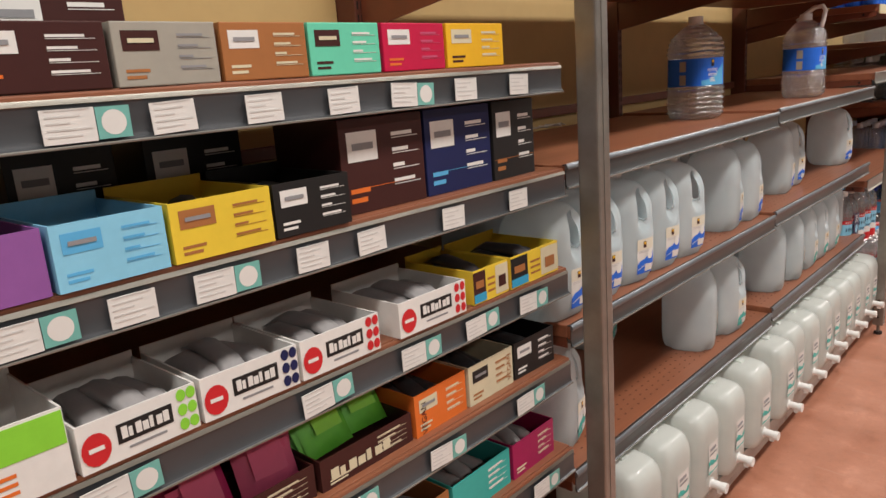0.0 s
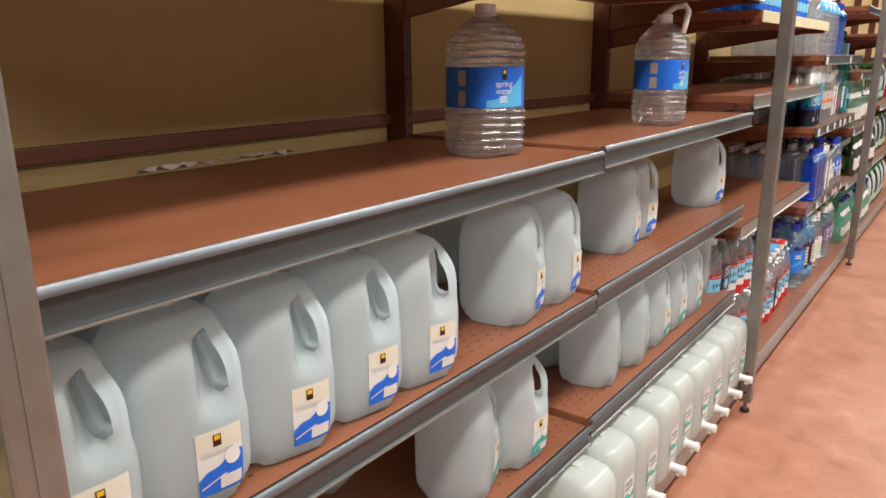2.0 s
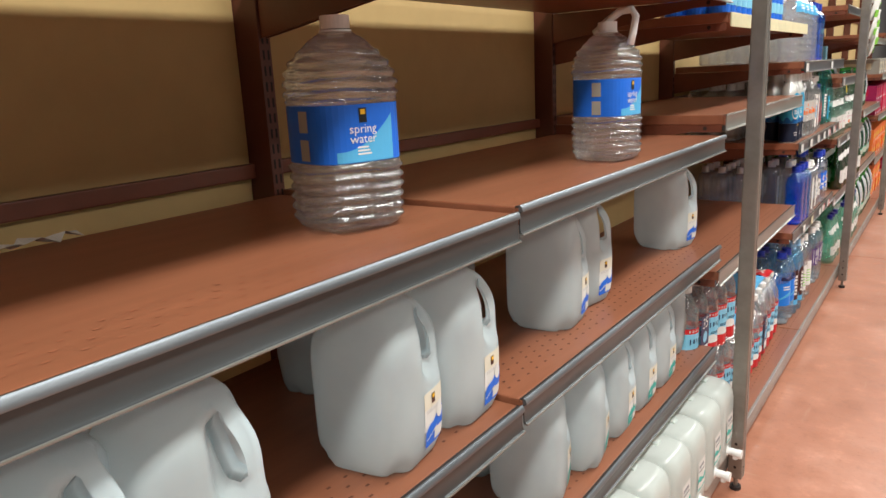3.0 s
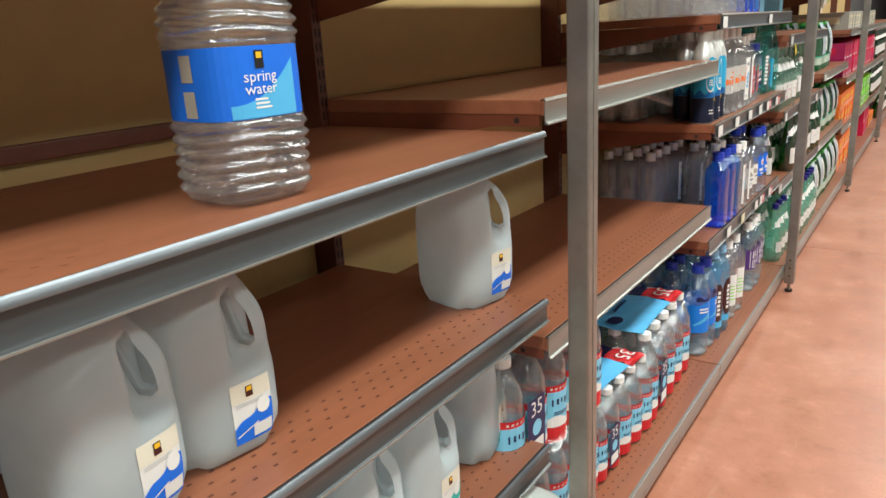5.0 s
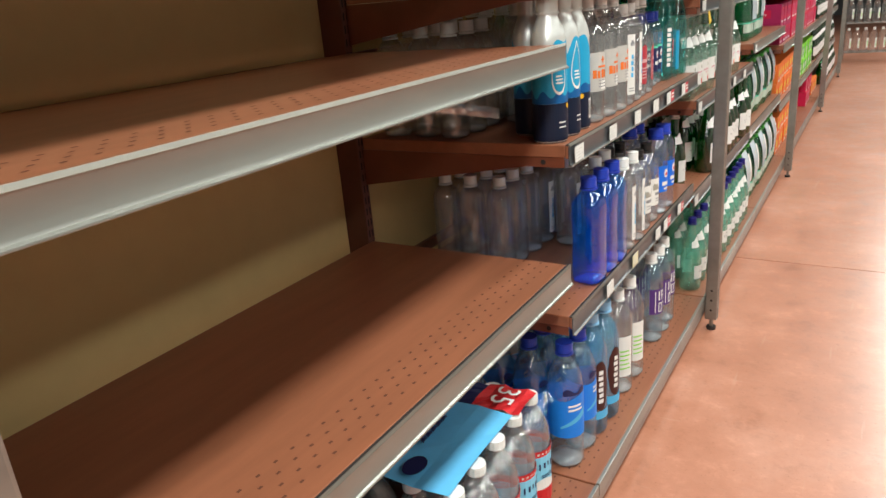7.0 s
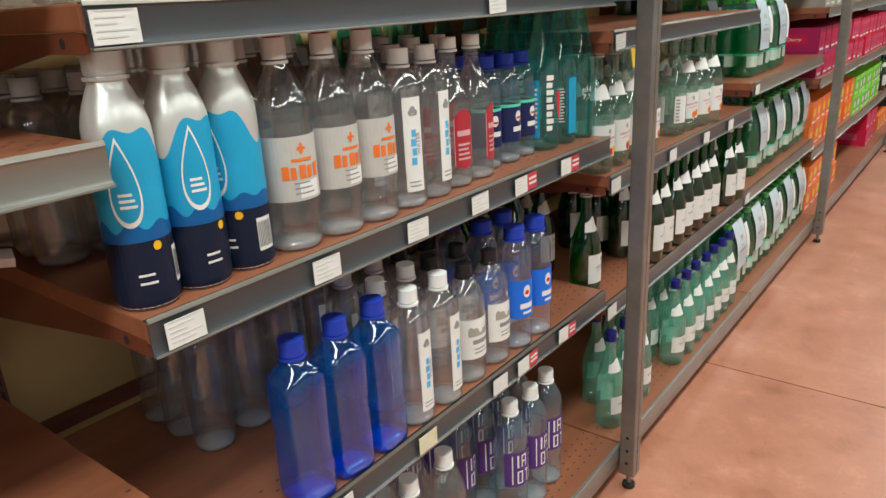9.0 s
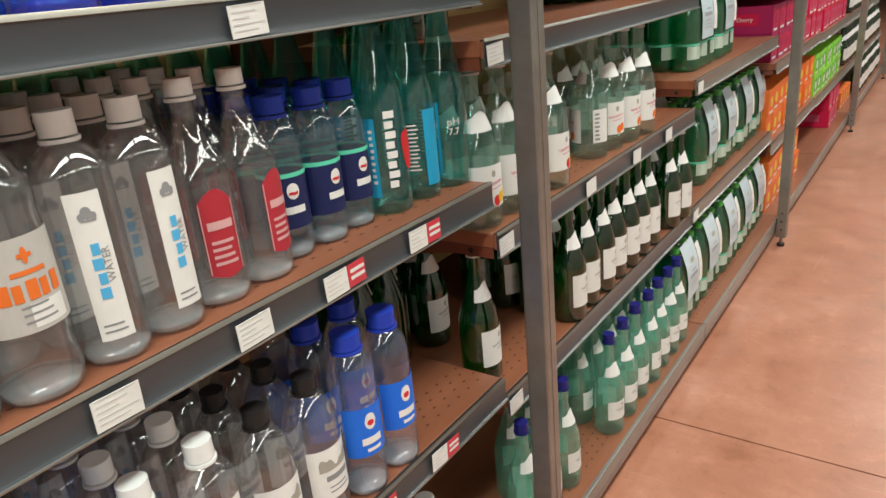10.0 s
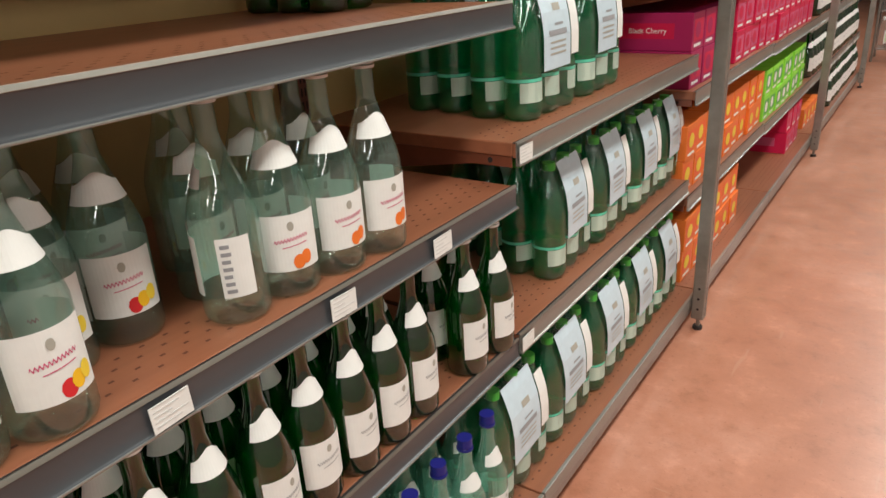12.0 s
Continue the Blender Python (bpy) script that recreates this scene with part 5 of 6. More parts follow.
for a, w, z0, z1 in [(-46, 4, 0.112, 0.188), (-28, 7, 0.155, 0.188), (-12, 4, 0.155, 0.188), (4, 4, 0.155, 0.188), (-12, 20, 0.184, 0.188), (-12, 20, 0.168, 0.172),
     (-28, 5, 0.112, 0.146), (-12, 5, 0.112, 0.146), (-28, 20, 0.142, 0.146), (-28, 20, 0.112, 0.116), (2, 16, 0.141, 0.146), (9, 4, 0.112, 0.142)]:
    part("digit_bar", s.patch(a, a + w, z0, z1, 0.0014), C_WHITE, lab)
part("print", s.bars(28, 36, 0.112, 0.188, 12, 0.0014, 0.5, 0), C_WHITE, lab)
b.matrix_basis = pose(-0.79, 5.785, DECK, 0, 0, -8)
rows(b, -0.79, [5.867, 5.952], DECK, 3, 0.085)
rows(b, -0.79, [5.785], DECK, 3, 0.085, start=1)
scatter(b, [(-0.88, 5.70, DECK, 20), (-0.97, 5.70, DECK, 0), (-0.97, 5.62, DECK, 0)])

# the high shelf
prof = round_prof(0.30, 0.047, 0.016, 0.268, 0.21)
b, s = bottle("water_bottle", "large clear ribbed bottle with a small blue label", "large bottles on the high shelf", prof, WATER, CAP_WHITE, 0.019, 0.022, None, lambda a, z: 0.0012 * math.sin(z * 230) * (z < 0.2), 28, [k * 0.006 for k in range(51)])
lab = part("label", s.patch(-60, 60, 0.205, 0.25, 0.0014, 12, 2), C_SKY, b)
part("print", s.bars(-30, 30, 0.215, 0.238, 2, 0.002), C_WHITE, lab)
b.matrix_basis = pose(-0.83, 5.30, D0)
rows(b, -0.83, [5.06, 5.18, 5.42], D0, 4, 0.11)
rows(b, -0.83, [5.30], D0, 4, 0.11, start=1)
scatter(BLUEB, [(-0.83, 5.54, D0, 0), (-0.83, 5.63, D0, 5), (-0.83, 5.72, D0, 3), (-0.92, 5.54, D0, 0), (-0.92, 5.63, D0, 0)])


def can_pack():
    """A low pack of small blue drink cans."""
    p = thing("can_pack", "low pack of blue drink cans on the high shelf", "drink pack", "can packs")
    can = Shell([(0, 0.026), (0.004, 0.03), (0.075, 0.03), (0.082, 0.026), (0.085, 0.0255)])
    me = mesh_from("can", *can.body(18))
    me.materials.append(C_BLUE)
    band = mesh_from("band", *can.patch(-60, 60, 0.025, 0.06, 0.0006))
    band.materials.append(C_LIGHTBLUE)
    for i in range(6):
        for k in range(3):
            c = part("can", me, C_BLUE, p)
            c.matrix_basis = pose(-0.065 * k, -0.16 + 0.064 * i, 0)
            part("band", band, C_LIGHTBLUE, c)
    return p


CP = can_pack()
CP.matrix_basis = pose(-0.80, 3.98, 1.462)
copy_thing(CP, pose(-0.80, 4.40, 1.462))

# ---- sparkling water in glass ----
E0, E1, E2 = 1.21, 0.867, 0.524


def glass_bottle(label, group, h, r, body, cap, fruit, main_z, neck_z, cap_h=0.014):
    prof = slope_prof(h, r, 0.0135, h - 0.055, h * 0.46)
    b, s = bottle("glass_bottle", label, group, prof, body, cap, 0.0155, cap_h)
    z0, z1 = main_z
    lab = part("label", s.patch(-58, 58, z0, z1, 0.0008, 18, 2), PAPER, b, "cream paper main label")
    n0, n1 = neck_z
    part("neck_label", s.patch(-75, 75, lambda t: n0, lambda t: n1 + 0.014 * math.sin(t * math.pi) ** 2, 0.0009, 16, 3), PAPER, b, "arched paper neck label")
    part("back_label", s.patch(96, 150, z0, z1, 0.0008, 10, 2), PAPER, b)
    part("back_print", s.bars(102, 118, z0 + 0.004, z1 - 0.006, 7, 0.0014, 0.5), INK, b)
    wavy = lambda t: z0 + (z1 - z0) * (0.52 + 0.07 * t) + 0.0022 * math.sin(70 * t)
    part("script", join(s.patch(-28, 32, wavy, lambda t: wavy(t) + 0.0026, 0.0014, 60, 1), s.patch(-16, 28, lambda t: z0 + (z1 - z0) * (0.42 + 0.05 * t), lambda t: z0 + (z1 - z0) * (0.435 + 0.05 * t), 0.0014, 8)), C_PINK if fruit else INK, lab)
    part("crest", s.blob(2, z0 + (z1 - z0) * 0.8, 6, (z1 - z0) * 0.08), C_GREY, lab)
    if fruit:
        for k, m in enumerate(fruit):
            part("fruit", s.blob(10 + 14 * k, z0 + (z1 - z0) * (0.15 + 0.06 * k), 11 - k, (z1 - z0) * 0.13, 0.0014 + 0.0004 * k), m, lab)
    return b


G1 = glass_bottle("pale green glass sparkling bottle with a red fruit label", "flavoured sparkling bottles", 0.298, 0.0445, PALEGREEN, PAPER, (C_RED, C_AMBER, C_YELLOW), (0.042, 0.122), (0.182, 0.204))
G1.matrix_basis = pose(-0.81, 6.236, E1, 0, 0, -18)
scatter(G1, [(-0.81, 6.328, E1, -10), (-0.807, 6.418, E1, -8), (-0.80, 6.508, E1, -6), (-0.90, 6.27, E1, 0), (-0.90, 6.37, E1, 10), (-0.90, 6.57, E1, -20), (-0.905, 6.665, E1, -22), (-1.0, 6.29, E1, 4), (-1.0, 6.40, E1, 14), (-1.11, 6.48, E1, 0), (-1.11, 6.60, E1, 0), (-1.02, 6.52, E1, 0), (-1.02, 6.62, E1, 9), (-1.02, 6.71, E1, -20)])
G2 = glass_bottle("pale green glass sparkling bottle with an orange fruit label", "flavoured sparkling bottles", 0.298, 0.0445, PALEGREEN, PAPER, (C_ORANGE, C_ORANGE), (0.042, 0.122), (0.182, 0.204))
G2.matrix_basis = pose(-0.806, 6.953, E1, 0, 0, -14)
scatter(G2, [(-0.798, 7.044, E1, -12), (-0.816, 6.863, E1, -30), (-0.82, 6.772, E1, -152), (-0.91, 6.80, E1, 0), (-0.91, 6.90, E1, -20), (-0.905, 6.995, E1, 5), (-1.02, 6.85, E1, 4)])
G3 = glass_bottle("dark green glass sparkling water bottle with cream labels", "dark green sparkling bottles", 0.29, 0.0415, GREEN_G, PAPER, None, (0.042, 0.122), (0.182, 0.206))
G3.matrix_basis = pose(-0.835, 6.24, E2, 0, 0, 6)
rows(G3, -0.79, [6.565, 6.655, 6.745, 6.833, 6.92, 7.008, 7.096], E2, 4, 0.088, 10)
rows(G3, -0.782, [7.262, 7.36], E2, 2, 0.09, 10)
scatter(G3, [(-0.985, 5.98, D2, 104), (-1.07, 5.99, D2, 98), (-1.0, 6.07, D2, 108), (-1.09, 6.08, D2, 100), (-1.0, 6.15, D2, 105), (-1.09, 6.16, D2, 102), (-1.1, 6.27, E2, 8), (-1.1, 6.36, E2, 0), (-1.02, 6.32, E2, 0)])


def sleeved_pack(wide, deep):
    """Dark glass bottles held in a light blue carton sleeve, their feet showing."""
    p = thing("bottle_pack", "dark green bottles in a light blue carton sleeve", "drink pack", "sleeved bottle packs")
    sh = Shell(slope_prof(0.27, 0.036, 0.013, 0.225, 0.13))
    body = mesh_from("bottle", *sh.body(20), smooth=True)
    body.materials.append(GREEN_G)
    cap = mesh_from("cap", *tube([(0, 0, 0.255), (0, 0, 0.275)], 0.0155, 14))
    cap.materials.append(CAP_BLUE)
    for i in range(wide):
        for k in range(deep):
            b = part("bottle", body, GREEN_G, p)
            b.matrix_basis = pose(-0.038 - 0.075 * k, 0.075 * (i - (wide - 1) / 2), 0)
            part("cap", cap, CAP_BLUE, b)
    h, d = wide * 0.0375 + 0.004, deep * 0.075 + 0.004
    sleeve = join(box(-0.001, 0.001, -h, h, 0.052, 0.19), box(-d, -d + 0.002, -h, h, 0.052, 0.19), box(-d + 0.002, -0.001, -h, -h + 0.002, 0.052, 0.19), box(-d + 0.002, -0.001, h - 0.002, h, 0.052, 0.19))
    c = part("sleeve", sleeve, C_LIGHTBLUE, p, "light blue printed carton sleeve")
    part("white_edge", box(0.001, 0.0018, -h, h, 0.053, 0.060), C_WHITE, c)
    return p


SLV = sleeved_pack(2, 3)
SLV.matrix_basis = pose(-0.90, 6.27, E0)
copy_thing(SLV, pose(-0.99, 7.27, E0, 0, 0, 4))
wob = thing("shelf_flag", "small yellow paper flag hanging from the shelf edge", "shelf flag", at=pose(-0.739, 6.285, 1.166))
part("flag", ([(0, -0.02, 0), (0, 0.0, 0), (0.004, 0.024, -0.036), (0.004, -0.012, -0.047), (0.001, -0.02, 0), (0.001, 0.0, 0), (0.005, 0.024, -0.036), (0.005, -0.012, -0.047)], [(0, 1, 2, 3), (7, 6, 5, 4), (0, 4, 5, 1), (1, 5, 6, 2), (2, 6, 7, 3), (3, 7, 4, 0)]), C_YELLOW, wob)
G4 = glass_bottle("aqua glass sparkling bottle with a blue cap", "aqua bottles on the deck", 0.285, 0.0395, AQUA, paint("dark_navy_cap", (0.014, 0.016, 0.16), 0.35), None, (0.05, 0.105), (0.175, 0.198), 0.018)
G4.matrix_basis = pose(-0.765, 6.265, DECK, 0, 0, 0)
rows(G4, -0.765, [6.36, 6.455], DECK, 2, 0.09, 10)
rows(G4, -0.75, [6.712, 6.807, 6.905, 7.0, 7.095, 7.185, 7.275], DECK, 3, 0.09, 14)

# ---- six-packs of green bottles ----


def six_pack():
    p = thing("six_pack", "shrink-wrapped six-pack of green plastic sparkling water bottles", "drink pack", "green six-packs")
    prof = [(0, 0.03), (0.006, 0.0385), (0.02, 0.0415), (0.06, 0.041), (0.13, 0.0415), (0.165, 0.041), (0.19, 0.0375), (0.215, 0.031), (0.24, 0.022), (0.258, 0.0145), (0.27, 0.013), (0.29, 0.013)]
    s = Shell(prof, None, lambda a, z: 0.0012 * math.sin(5 * a) * (z < 0.03))
    body = mesh_from("bottle", *s.body(24), smooth=True)
    body.materials.append(GREEN_P)
    cap = mesh_from("cap", *tube([(0, 0, 0.275), (0, 0, 0.294)], 0.0155, 14))
    cap.materials.append(C_GREEN)
    lab = mesh_from("label", *s.patch(-70, 70, 0.04, 0.082, 0.0008, 16))
    lab.materials.append(paint("soft_label", (0.52, 0.60, 0.50)))
    band = mesh_from("band", *s.patch(-180, 180, 0.083, 0.09, 0.0008, 24))
    band.materials.append(C_MINT)
    for i in range(3):
        for k in range(2):
            b = part("bottle", body, GREEN_P, p)
            b.matrix_basis = pose(0.0425 - 0.085 * k, -0.085 + 0.085 * i, 0, 0, 0, 20 * i)
            part("cap", cap, C_GREEN, b)
            part("label", lab, C_CREAM, b)
            part("band", band, C_MINT, b)
    # wrapping film drawn over the bottles, with a printed card panel on the aisle side
    v, f = [], []
    ring = 28
    lev = [(0.012, 1.0), (0.09, 1.005), (0.17, 1.0), (0.215, 0.93), (0.25, 0.8), (0.285, 0.66), (0.298, 0.55)]
    for z, g in lev:
        for k in range(ring):
            a = 2 * math.pi * k / ring
            n = 5.0
            q = (abs(math.cos(a)) ** n + abs(math.sin(a)) ** n) ** (-1 / n)
            v.append((0.0875 * g * q * math.cos(a), 0.13 * (1 - (1 - g) * 0.45) * q * math.sin(a) + 0.001 * math.sin(k * 3), z))
    for i in range(len(lev) - 1):
        for k in range(ring):
            f.append((i * ring + k, i * ring + (k + 1) % ring, (i + 1) * ring + (k + 1) % ring, (i + 1) * ring + k))
    part("film", (v, f), FILM, p, "glossy clear wrapping film", smooth=True)

    def panel(y0, y1, z0, z1, n=8, off=0.0015):
        vv, ff = [], []
        for i in range(n + 1):
            z = z0 + (z1 - z0) * i / n
            g = np.interp(z, [q[0] for q in lev], [q[1] for q in lev])
            for y in (y0, (y0 + y1) / 2, y1):
                vv.append((0.0878 * g + off, y, z))
        for i in range(n):
            for j in range(2):
                ff.append((i * 3 + j, i * 3 + j + 1, i * 3 + j + 4, i * 3 + j + 3))
        return vv, ff

    c = part("front_panel", panel(-0.075, 0.055, 0.10, 0.29), paint("pale_silver_print", (0.52, 0.62, 0.68), 0.25), p, "pale silver-white printed front panel")
    part("script", join(panel(-0.05, 0.035, 0.17, 0.181, 2, 0.0024), panel(-0.02, 0.02, 0.19, 0.195, 1, 0.0024)), INK, c)
    part("print", join(*[panel(-0.045, 0.03, 0.13 + 0.012 * k, 0.134 + 0.012 * k, 1, 0.0024) for k in range(3)]), C_GREY, c)
    part("mountain_mark", panel(-0.02, 0.015, 0.22, 0.235, 2, 0.0024), C_GREY, c)
    part("side_flap", panel(0.06, 0.098, 0.12, 0.26), C_WHITE, p)
    return p


F1, F2 = 0.95, 0.53
SP = six_pack()
SP.matrix_basis = pose(-0.885, 7.70, F1)
scatter(SP, [(-0.885, 7.985, F1), (-1.08, 7.72, F1), (-1.08, 8.0, F1)], 0.004, 3)
scatter(SP, [(-0.88, y, F2) for y in (7.80, 8.07, 8.335, 8.58)] + [(-1.07, y, F2) for y in (7.85, 8.12)], 0.005, 3)
scatter(SP, [(-0.83, y, DECK) for y in (7.43, 7.70, 7.965, 8.225, 8.485)] + [(-1.02, y, DECK) for y in (7.75, 8.02)], 0.005, 3)

# ---- case water ----


C_CASEGREEN = paint("case_green", (0.06, 0.42, 0.20), 0.3)


def water_case():
    c = thing("water_case", "shrink-wrapped case of small water bottles with red labels", "drink case", "cases of water bottles")
    prof = [(0, 0.024), (0.004, 0.0295), (0.012, 0.031), (0.05, 0.0305), (0.1, 0.031), (0.13, 0.031), (0.148, 0.028), (0.163, 0.021), (0.175, 0.0145), (0.182, 0.012), (0.196, 0.012)]
    s = Shell(prof, None, lambda a, z: 0.001 * math.sin(z * 420) * (z > 0.1) * (z < 0.15))
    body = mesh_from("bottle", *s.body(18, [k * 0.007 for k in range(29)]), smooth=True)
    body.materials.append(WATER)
    cap = mesh_from("cap", *tube([(0, 0, 0.185), (0, 0, 0.199)], 0.0142, 12))
    cap.materials.append(CAP_WHITE)
    labs = []
    for z0, z1, m, off in [(0.008, 0.045, C_RED, 0.0008), (0.045, 0.098, C_LIGHTBLUE, 0.0008), (0.098, 0.11, C_RED, 0.0008)]:
        me = mesh_from("label_band", *s.patch(-180, 180, z0, z1, off, 18))
        me.materials.append(m)
        labs.append(me)
    wave = mesh_from("white_wave", *s.patch(-180, 180, lambda t: 0.036, lambda t: 0.05 + 0.006 * math.sin(t * 6.283 * 3), 0.0012, 30))
    wave.materials.append(C_WHITE)
    mark = mesh_from("print", *join(*[s.patch(-46 + 15 * i, -41 + 15 * i + 2 * (i % 2), 0.074 + 0.002 * (i % 3), 0.086, 0.0016, 2) for i in range(7)], s.bars(-40, 40, 0.057, 0.064, 2, 0.0016)))
    mark.materials.append(C_NAVY)
    ticks = mesh_from("band_print", *join(*[s.patch(-50 + 14 * i, -43 + 14 * i, 0.1015, 0.1065, 0.0016, 2) for i in range(8)]))
    ticks.materials.append(C_WHITE)
    side = mesh_from("side_panel", *s.patch(52, 92, 0.050, 0.098, 0.0014, 6))
    side.materials.append(C_CASEGREEN)
    for i in range(5):
        for k in range(6):
            if 0 < i < 4 and 1 < k < 5:
                continue
            b = part("bottle", body, WATER, c)
            b.matrix_basis = pose(-0.032 - 0.064 * k, -0.128 + 0.064 * i, 0, 0, 0, 0)
            part("cap", cap, CAP_WHITE, b)
            if i in (0, 4) or k == 0:
                for me in labs:
                    part("label_band", me, C_RED, b)
                part("print", mark, C_NAVY, b)
                part("band_print", ticks, C_WHITE, b)
                part("side_panel", side, C_CASEGREEN, b)
                part("white_wave", wave, C_WHITE, b)
    pl = part("count_panel", front(-0.115, -0.065, 0.03, 0.125, 0.0015), C_NAVY, c, "navy panel with a bottle count")
    part("count", on_front(letters("35", 0.026), 0.0027, -0.09, 0.108), C_WHITE, pl)
    part("barcode", front(-0.108, -0.072, 0.034, 0.056, 0.0024), C_WHITE, pl)
    part("ring", ([(0.0026, -0.09 + 0.013 * math.cos(a * math.pi / 8), 0.076 + 0.013 * math.sin(a * math.pi / 8)) for a in range(16)], [tuple(range(16))]), C_LIGHTBLUE, pl)
    v, f = [], []
    for i in range(13):
        for j in range(11):
            v.append((-0.384 + 0.384 * i / 12, -0.16 + 0.32 * j / 10, 0.199 + 0.004 * math.sin(i * 2.4) * math.cos(j * 1.9) - (0.02 if i in (12,) else 0)))
    f = [(i * 11 + j, i * 11 + j + 1, (i + 1) * 11 + j + 1, (i + 1) * 11 + j) for i in range(12) for j in range(10)]
    top = part("top_film", (v, [tuple(reversed(q)) for q in f]), FILM, c, "crinkled clear film over the caps", smooth=True)

    def sheet(x0, x1, y0, y1, z):
        vv = [(x0 + (x1 - x0) * i / 6, y0 + (y1 - y0) * j / 4, z + 0.003 * math.sin(i * 2.1 + j)) for i in range(7) for j in range(5)]
        return vv, [(i * 5 + j, (i + 1) * 5 + j, (i + 1) * 5 + j + 1, i * 5 + j + 1) for i in range(6) for j in range(4)]

    part("blue_print", sheet(-0.36, -0.03, -0.145, 0.058, 0.2035), paint("bright_sky_print", (0.15, 0.50, 0.84), 0.22), top)
    part("oval_mark", ([(-0.10 + 0.016 * math.cos(a * math.pi / 8), -0.112 + 0.022 * math.sin(a * math.pi / 8), 0.2085) for a in range(16)], [tuple(range(16))]), C_NAVY, top)
    for k in range(4):
        part("faint_word", sheet(-0.33 + 0.022 * k, -0.322 + 0.022 * k, -0.10, 0.02 - 0.015 * k, 0.2075), C_GREY, top)
    part("navy_print", sheet(-0.36, -0.10, 0.06, 0.125, 0.2035), C_NAVY, top)
    n = part("red_print", sheet(-0.10, -0.02, 0.06, 0.13, 0.2035), C_RED, top)
    t35 = letters("35", 0.04)
    part("count", ([(-0.06 + y, 0.095 - x, 0.2085) for x, y, _ in t35[0]], t35[1]), C_WHITE, n)
    for k, (deep, y0, y1) in enumerate([(0.016, -0.085, -0.005), (0.014, -0.085, 0.012), (0.005, -0.06, 0.03), (0.005, -0.06, 0.015)]):
        for i in range(5):
            ya, yb = y0 + (y1 - y0) * i / 5, y0 + (y1 - y0) * (i + 0.78) / 5
            part("word_bar", sheet(-0.20 + 0.026 * k, -0.20 + deep + 0.026 * k, ya, yb, 0.2075), C_NAVY, top)
    for i in range(4):
        part("strip_word", sheet(-0.33 + 0.052 * i, -0.295 + 0.052 * i, 0.078, 0.108, 0.2078), C_WHITE if i % 2 else C_GREY, top)
    return c


CASE = Matrix.Scale(1.2, 4)
WC = water_case()
WC.matrix_basis = pose(-0.765, 4.283, DECK, 0, 0, -3) @ CASE
for cx, cy, cz, turn in [(-0.765, 4.683, DECK, 2), (-0.775, 3.885, DECK, 0), (-0.785, 3.90, DECK + 0.243, -3)]:
    copy_thing(WC, pose(cx, cy, cz, 0, 0, turn) @ CASE)
dark_pack = [(-0.98 - 0.09 * k, 4.80 + 0.09 * i, DECK, 0) for i in range(2) for k in range(3)]
scatter(CLEARW, dark_pack)

# ---- loose strip under the empty shelf ----
loose = thing("loose_channel_strip", "loose clear plastic price strip drooping under the empty shelf", "price strip", at=pose(0, 0, 0))
line = [(-0.850, 4.40, 1.1465), (-0.866, 4.52, 1.132), (-0.879, 4.64, 1.105), (-0.880, 4.77, 1.077), (-0.874, 4.90, 1.047)]
v = []
for px, py, pz in line:
    v += [(px, py, pz - 0.011), (px + 0.003, py, pz), (px, py, pz + 0.011), (px - 0.0015, py, pz + 0.011), (px + 0.0015, py, pz), (px - 0.0015, py, pz - 0.011)]
part("strip", (v, [(6 * i + k, 6 * i + (k + 1) % 6, 6 * i + 6 + (k + 1) % 6, 6 * i + 6 + k) for i in range(4) for k in range(6)]), clear("dull_clear_strip", (0.9, 0.88, 0.88), 1.45, 0.05, 0.95, 0.3), loose)

# ---- drink cartons ----


def drink_carton(colour, side, label, group, words=None):
    c = thing("drink_carton", label, "drink carton", group)
    part("box", box(-0.39, 0, -0.066, 0.066, 0, 0.122, 0.003), colour, c)
    pl = part("end_panel", front(-0.052, 0.052, 0.03, 0.1, 0.0002), side, c)
    part("bright_mark", ([(0.0014, -0.01 + 0.03 * math.cos(a * math.pi / 8), 0.065 + 0.026 * math.sin(a * math.pi / 8)) for a in range(16)], [tuple(range(16))]), C_YELLOW if colour is C_ORANGE else C_WHITE if colour is C_LIME else colour, pl)
    part("print", front(-0.045, 0.03, 0.012, 0.022, 0.0002), C_WHITE, c)
    sd = [(-0.34, -0.0665, 0.04), (-0.06, -0.0665, 0.04), (-0.06, -0.0665, 0.09), (-0.34, -0.0665, 0.09)]
    part("side_panel", (sd, [(0, 1, 2, 3)]), side, c)
    if words:
        w = letters(words, 0.018)
        part("wording", ([(-0.08 + x * 1.0 - 0.07, -0.0672, 0.065 + y) for x, y, _ in w[0]], w[1]), C_WHITE, c)
    return c


MC = drink_carton(C_MAGENTA, C_CRIMSON, "magenta cherry soda can carton stacked on the shelf", "magenta cartons", "Black Cherry")
GA, GB = 0.83, 0.46
MC.matrix_basis = pose(-0.78, 8.72, GA)
scatter(MC, [(-0.78, 8.72 + 0.136 * (k // 2), GA + 0.123 * (k % 2)) for k in range(1, 8)], 0.004, 1)
RC = drink_carton(C_CRIMSON, C_PINK, "red soda can carton with a pale end on the shelf", "red cartons")
RC.matrix_basis = pose(-0.775, 9.30, GA)
scatter(RC, [(-0.775, 9.30 + 0.136 * (k // 2), (GA if 9.30 + 0.136 * (k // 2) < 9.79 else 0.82) + 0.123 * (k % 2)) for k in range(1, 26)], 0.006, 1)
OC = drink_carton(C_ORANGE, plain("deep_orange_print", (0.78, 0.10, 0.02), 0.4), "orange soda can carton on the shelf", "orange cartons")
OC.matrix_basis = pose(-0.78, 8.72, GB)
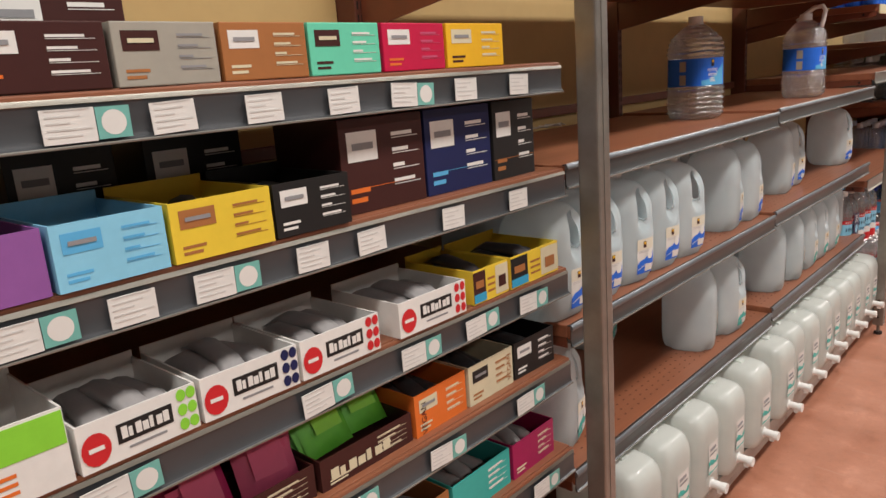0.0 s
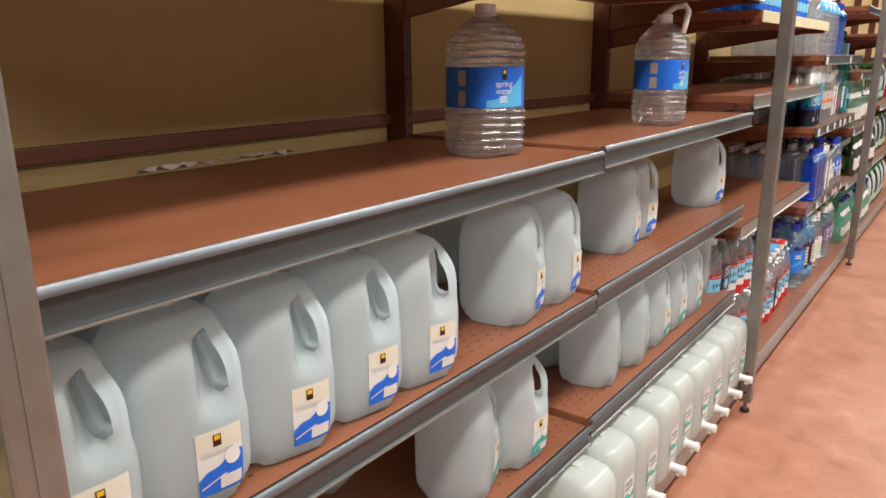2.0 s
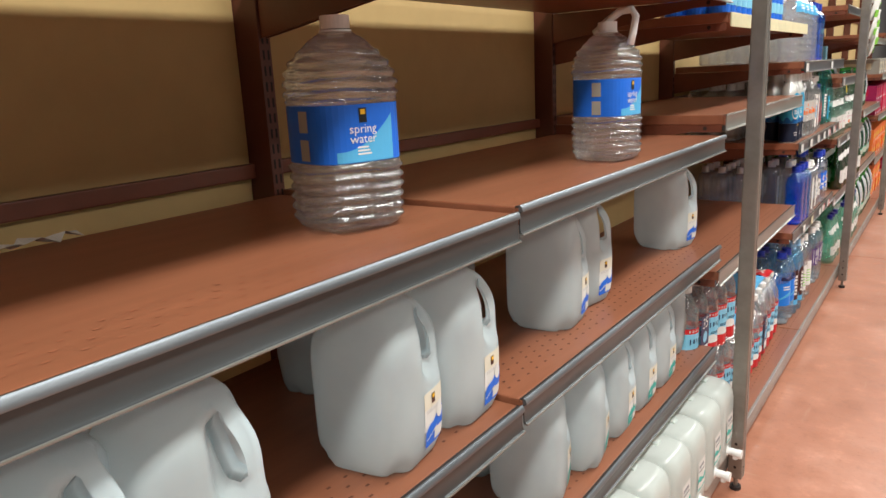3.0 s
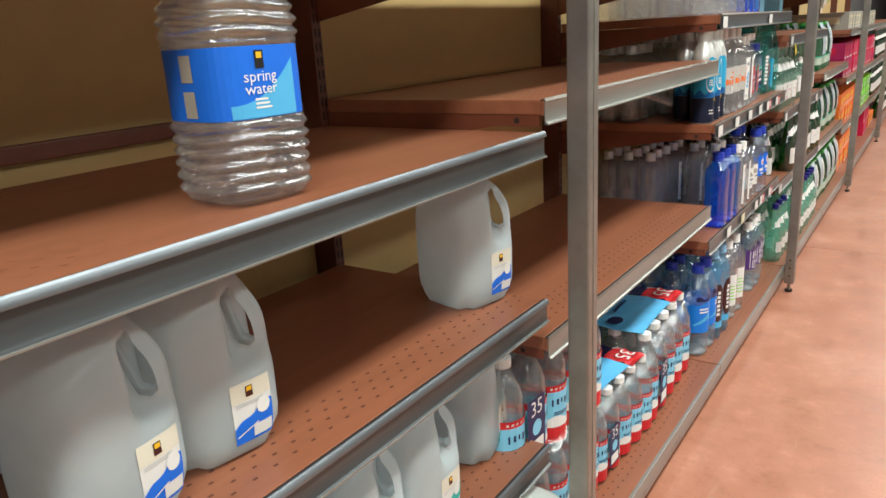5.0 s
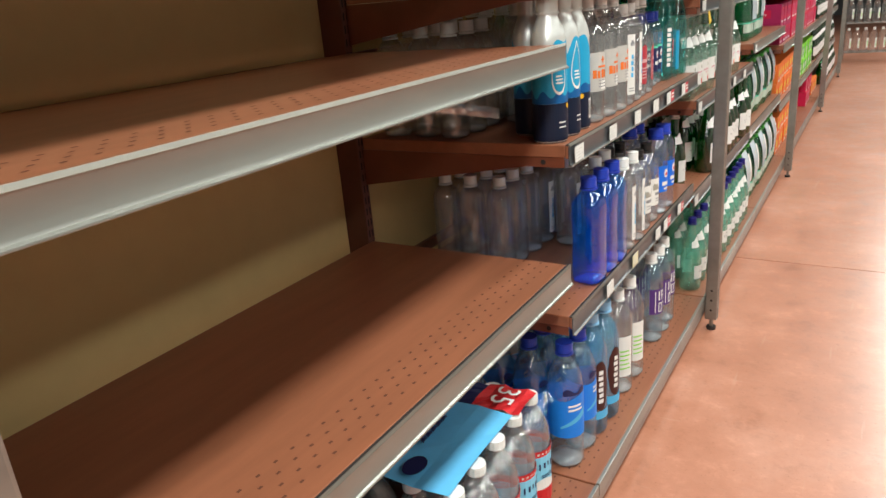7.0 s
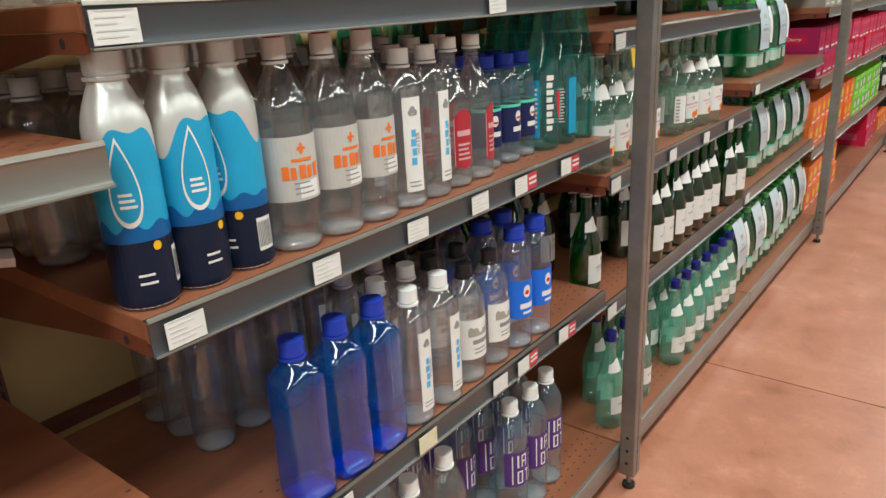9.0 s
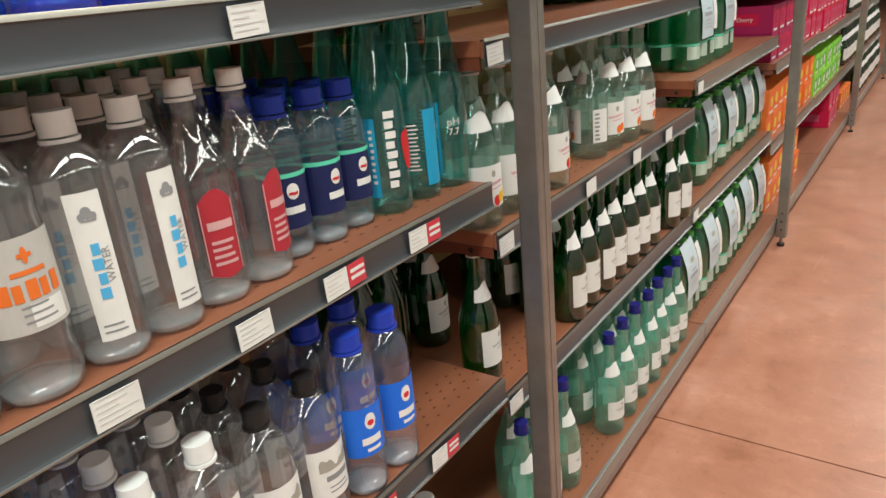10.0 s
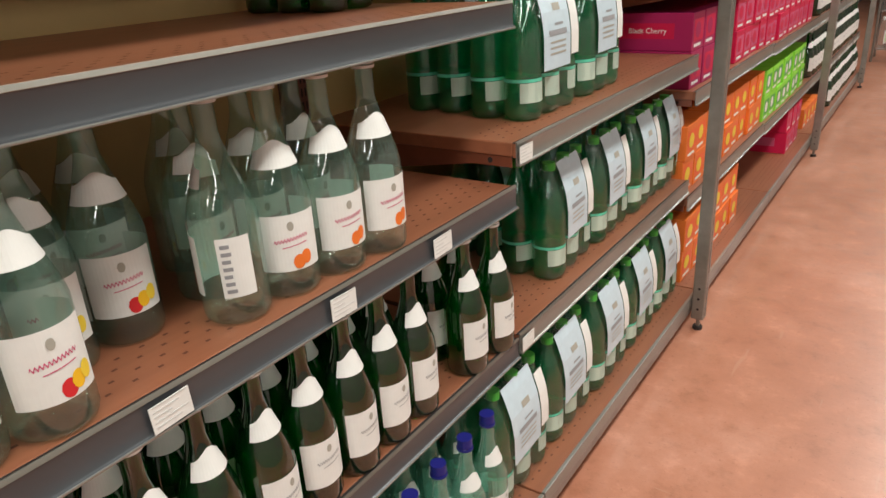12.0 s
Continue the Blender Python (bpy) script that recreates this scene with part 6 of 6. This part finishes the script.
scatter(OC, [(-0.78, 8.72 + 0.136 * (k // 2), GB + 0.123 * (k % 2)) for k in range(1, 18)] + [(-0.76, 8.72 + 0.136 * (k // 2), DECK + 0.123 * (k % 2)) for k in range(12)], 0.006, 1)
LC = drink_carton(C_LIME, C_GREEN, "lime green soda can carton on the shelf", "lime cartons")
LC.matrix_basis = pose(-0.775, 9.99, 0.45)
scatter(LC, [(-0.775, 9.99 + 0.136 * (k // 2), 0.45 + 0.123 * (k % 2)) for k in range(1, 16)], 0.006, 1)
scatter(RC, [(-0.76, 10.65 + 0.136 * (k // 2), DECK + 0.123 * (k % 2)) for k in range(6)], 0.004, 1)
WCRT = drink_carton(C_GREY, C_CREAM, "pale pinkish drink carton on the upper shelf", "pale cartons")
WCRT.matrix_basis = pose(-0.78, 8.75, 1.17)
scatter(WCRT, [(-0.78, 8.75 + 0.14 * k, 1.17) for k in range(1, 15)], 0.006, 1)
scatter(OC, [(-0.77, 11.3 + 0.14 * k, DECK) for k in range(4)])
# dark bottles further along
for z in (0.82, 0.45):
    scatter(G3, [(-0.80, 11.25 + 0.105 * k, z, 0) for k in range(23)], 0.004)
scatter(G3, [(-0.76, 12.0 + 0.105 * k, DECK, 0) for k in range(16)], 0.004)

def clip_strip():
    c = thing("clip_strip", "hanging clip strip of pale green snack pouches", "clip strip", at=pose(-0.664, 6.421, 1.30))
    part("strap", box(-0.001, 0.001, -0.012, 0.012, 0.0, 0.62), CAP_WHITE, c)
    part("arm", box(-0.004, 0.004, -0.212, 0.012, 0.605, 0.612), STEEL, c)
    src = bpy.data.objects["bag"].data.copy()
    src.materials[0] = C_WHITE
    for k in range(12):
        p = part("pouch", src, C_WHITE, c)
        p.matrix_basis = pose(0.012, (-0.07, 0.07)[k % 2], 0.02 + 0.048 * k, 0, 12, random.uniform(-12, 12))
        part("print_panel", front(-0.03, 0.03, 0.02, 0.06, 0.0165), C_LIME, p)
    return c


clip_strip()


def wire_rack():
    """A free-standing wire rack of bottles past the end of the run."""
    r = thing("wire_rack", "wire display rack hung with pale bottles at the aisle end", "display rack", at=pose(-0.42, 15.2, 0))
    for x in (-0.3, 0.3):
        for y in (-0.18, 0.18):
            part("leg", tube([(x, y, 0), (x, y, 1.5)], 0.012, 8), STEEL, r)
    for z in (0.12, 0.5, 0.9, 1.3):
        part("wire_shelf", join(*[box(-0.3, 0.3, -0.18 + 0.04 * k, -0.176 + 0.04 * k, z, z + 0.004) for k in range(10)]), STEEL, r)
    part("header", box(-0.31, 0.31, -0.2, -0.19, 1.33, 1.5), C_AMBER, r)
    return r


wire_rack()
scatter(CLEARW, [(-0.66 + 0.1 * k, 15.06, z + 0.005, 0) for k in range(6) for z in (0.12, 0.5, 0.9)])
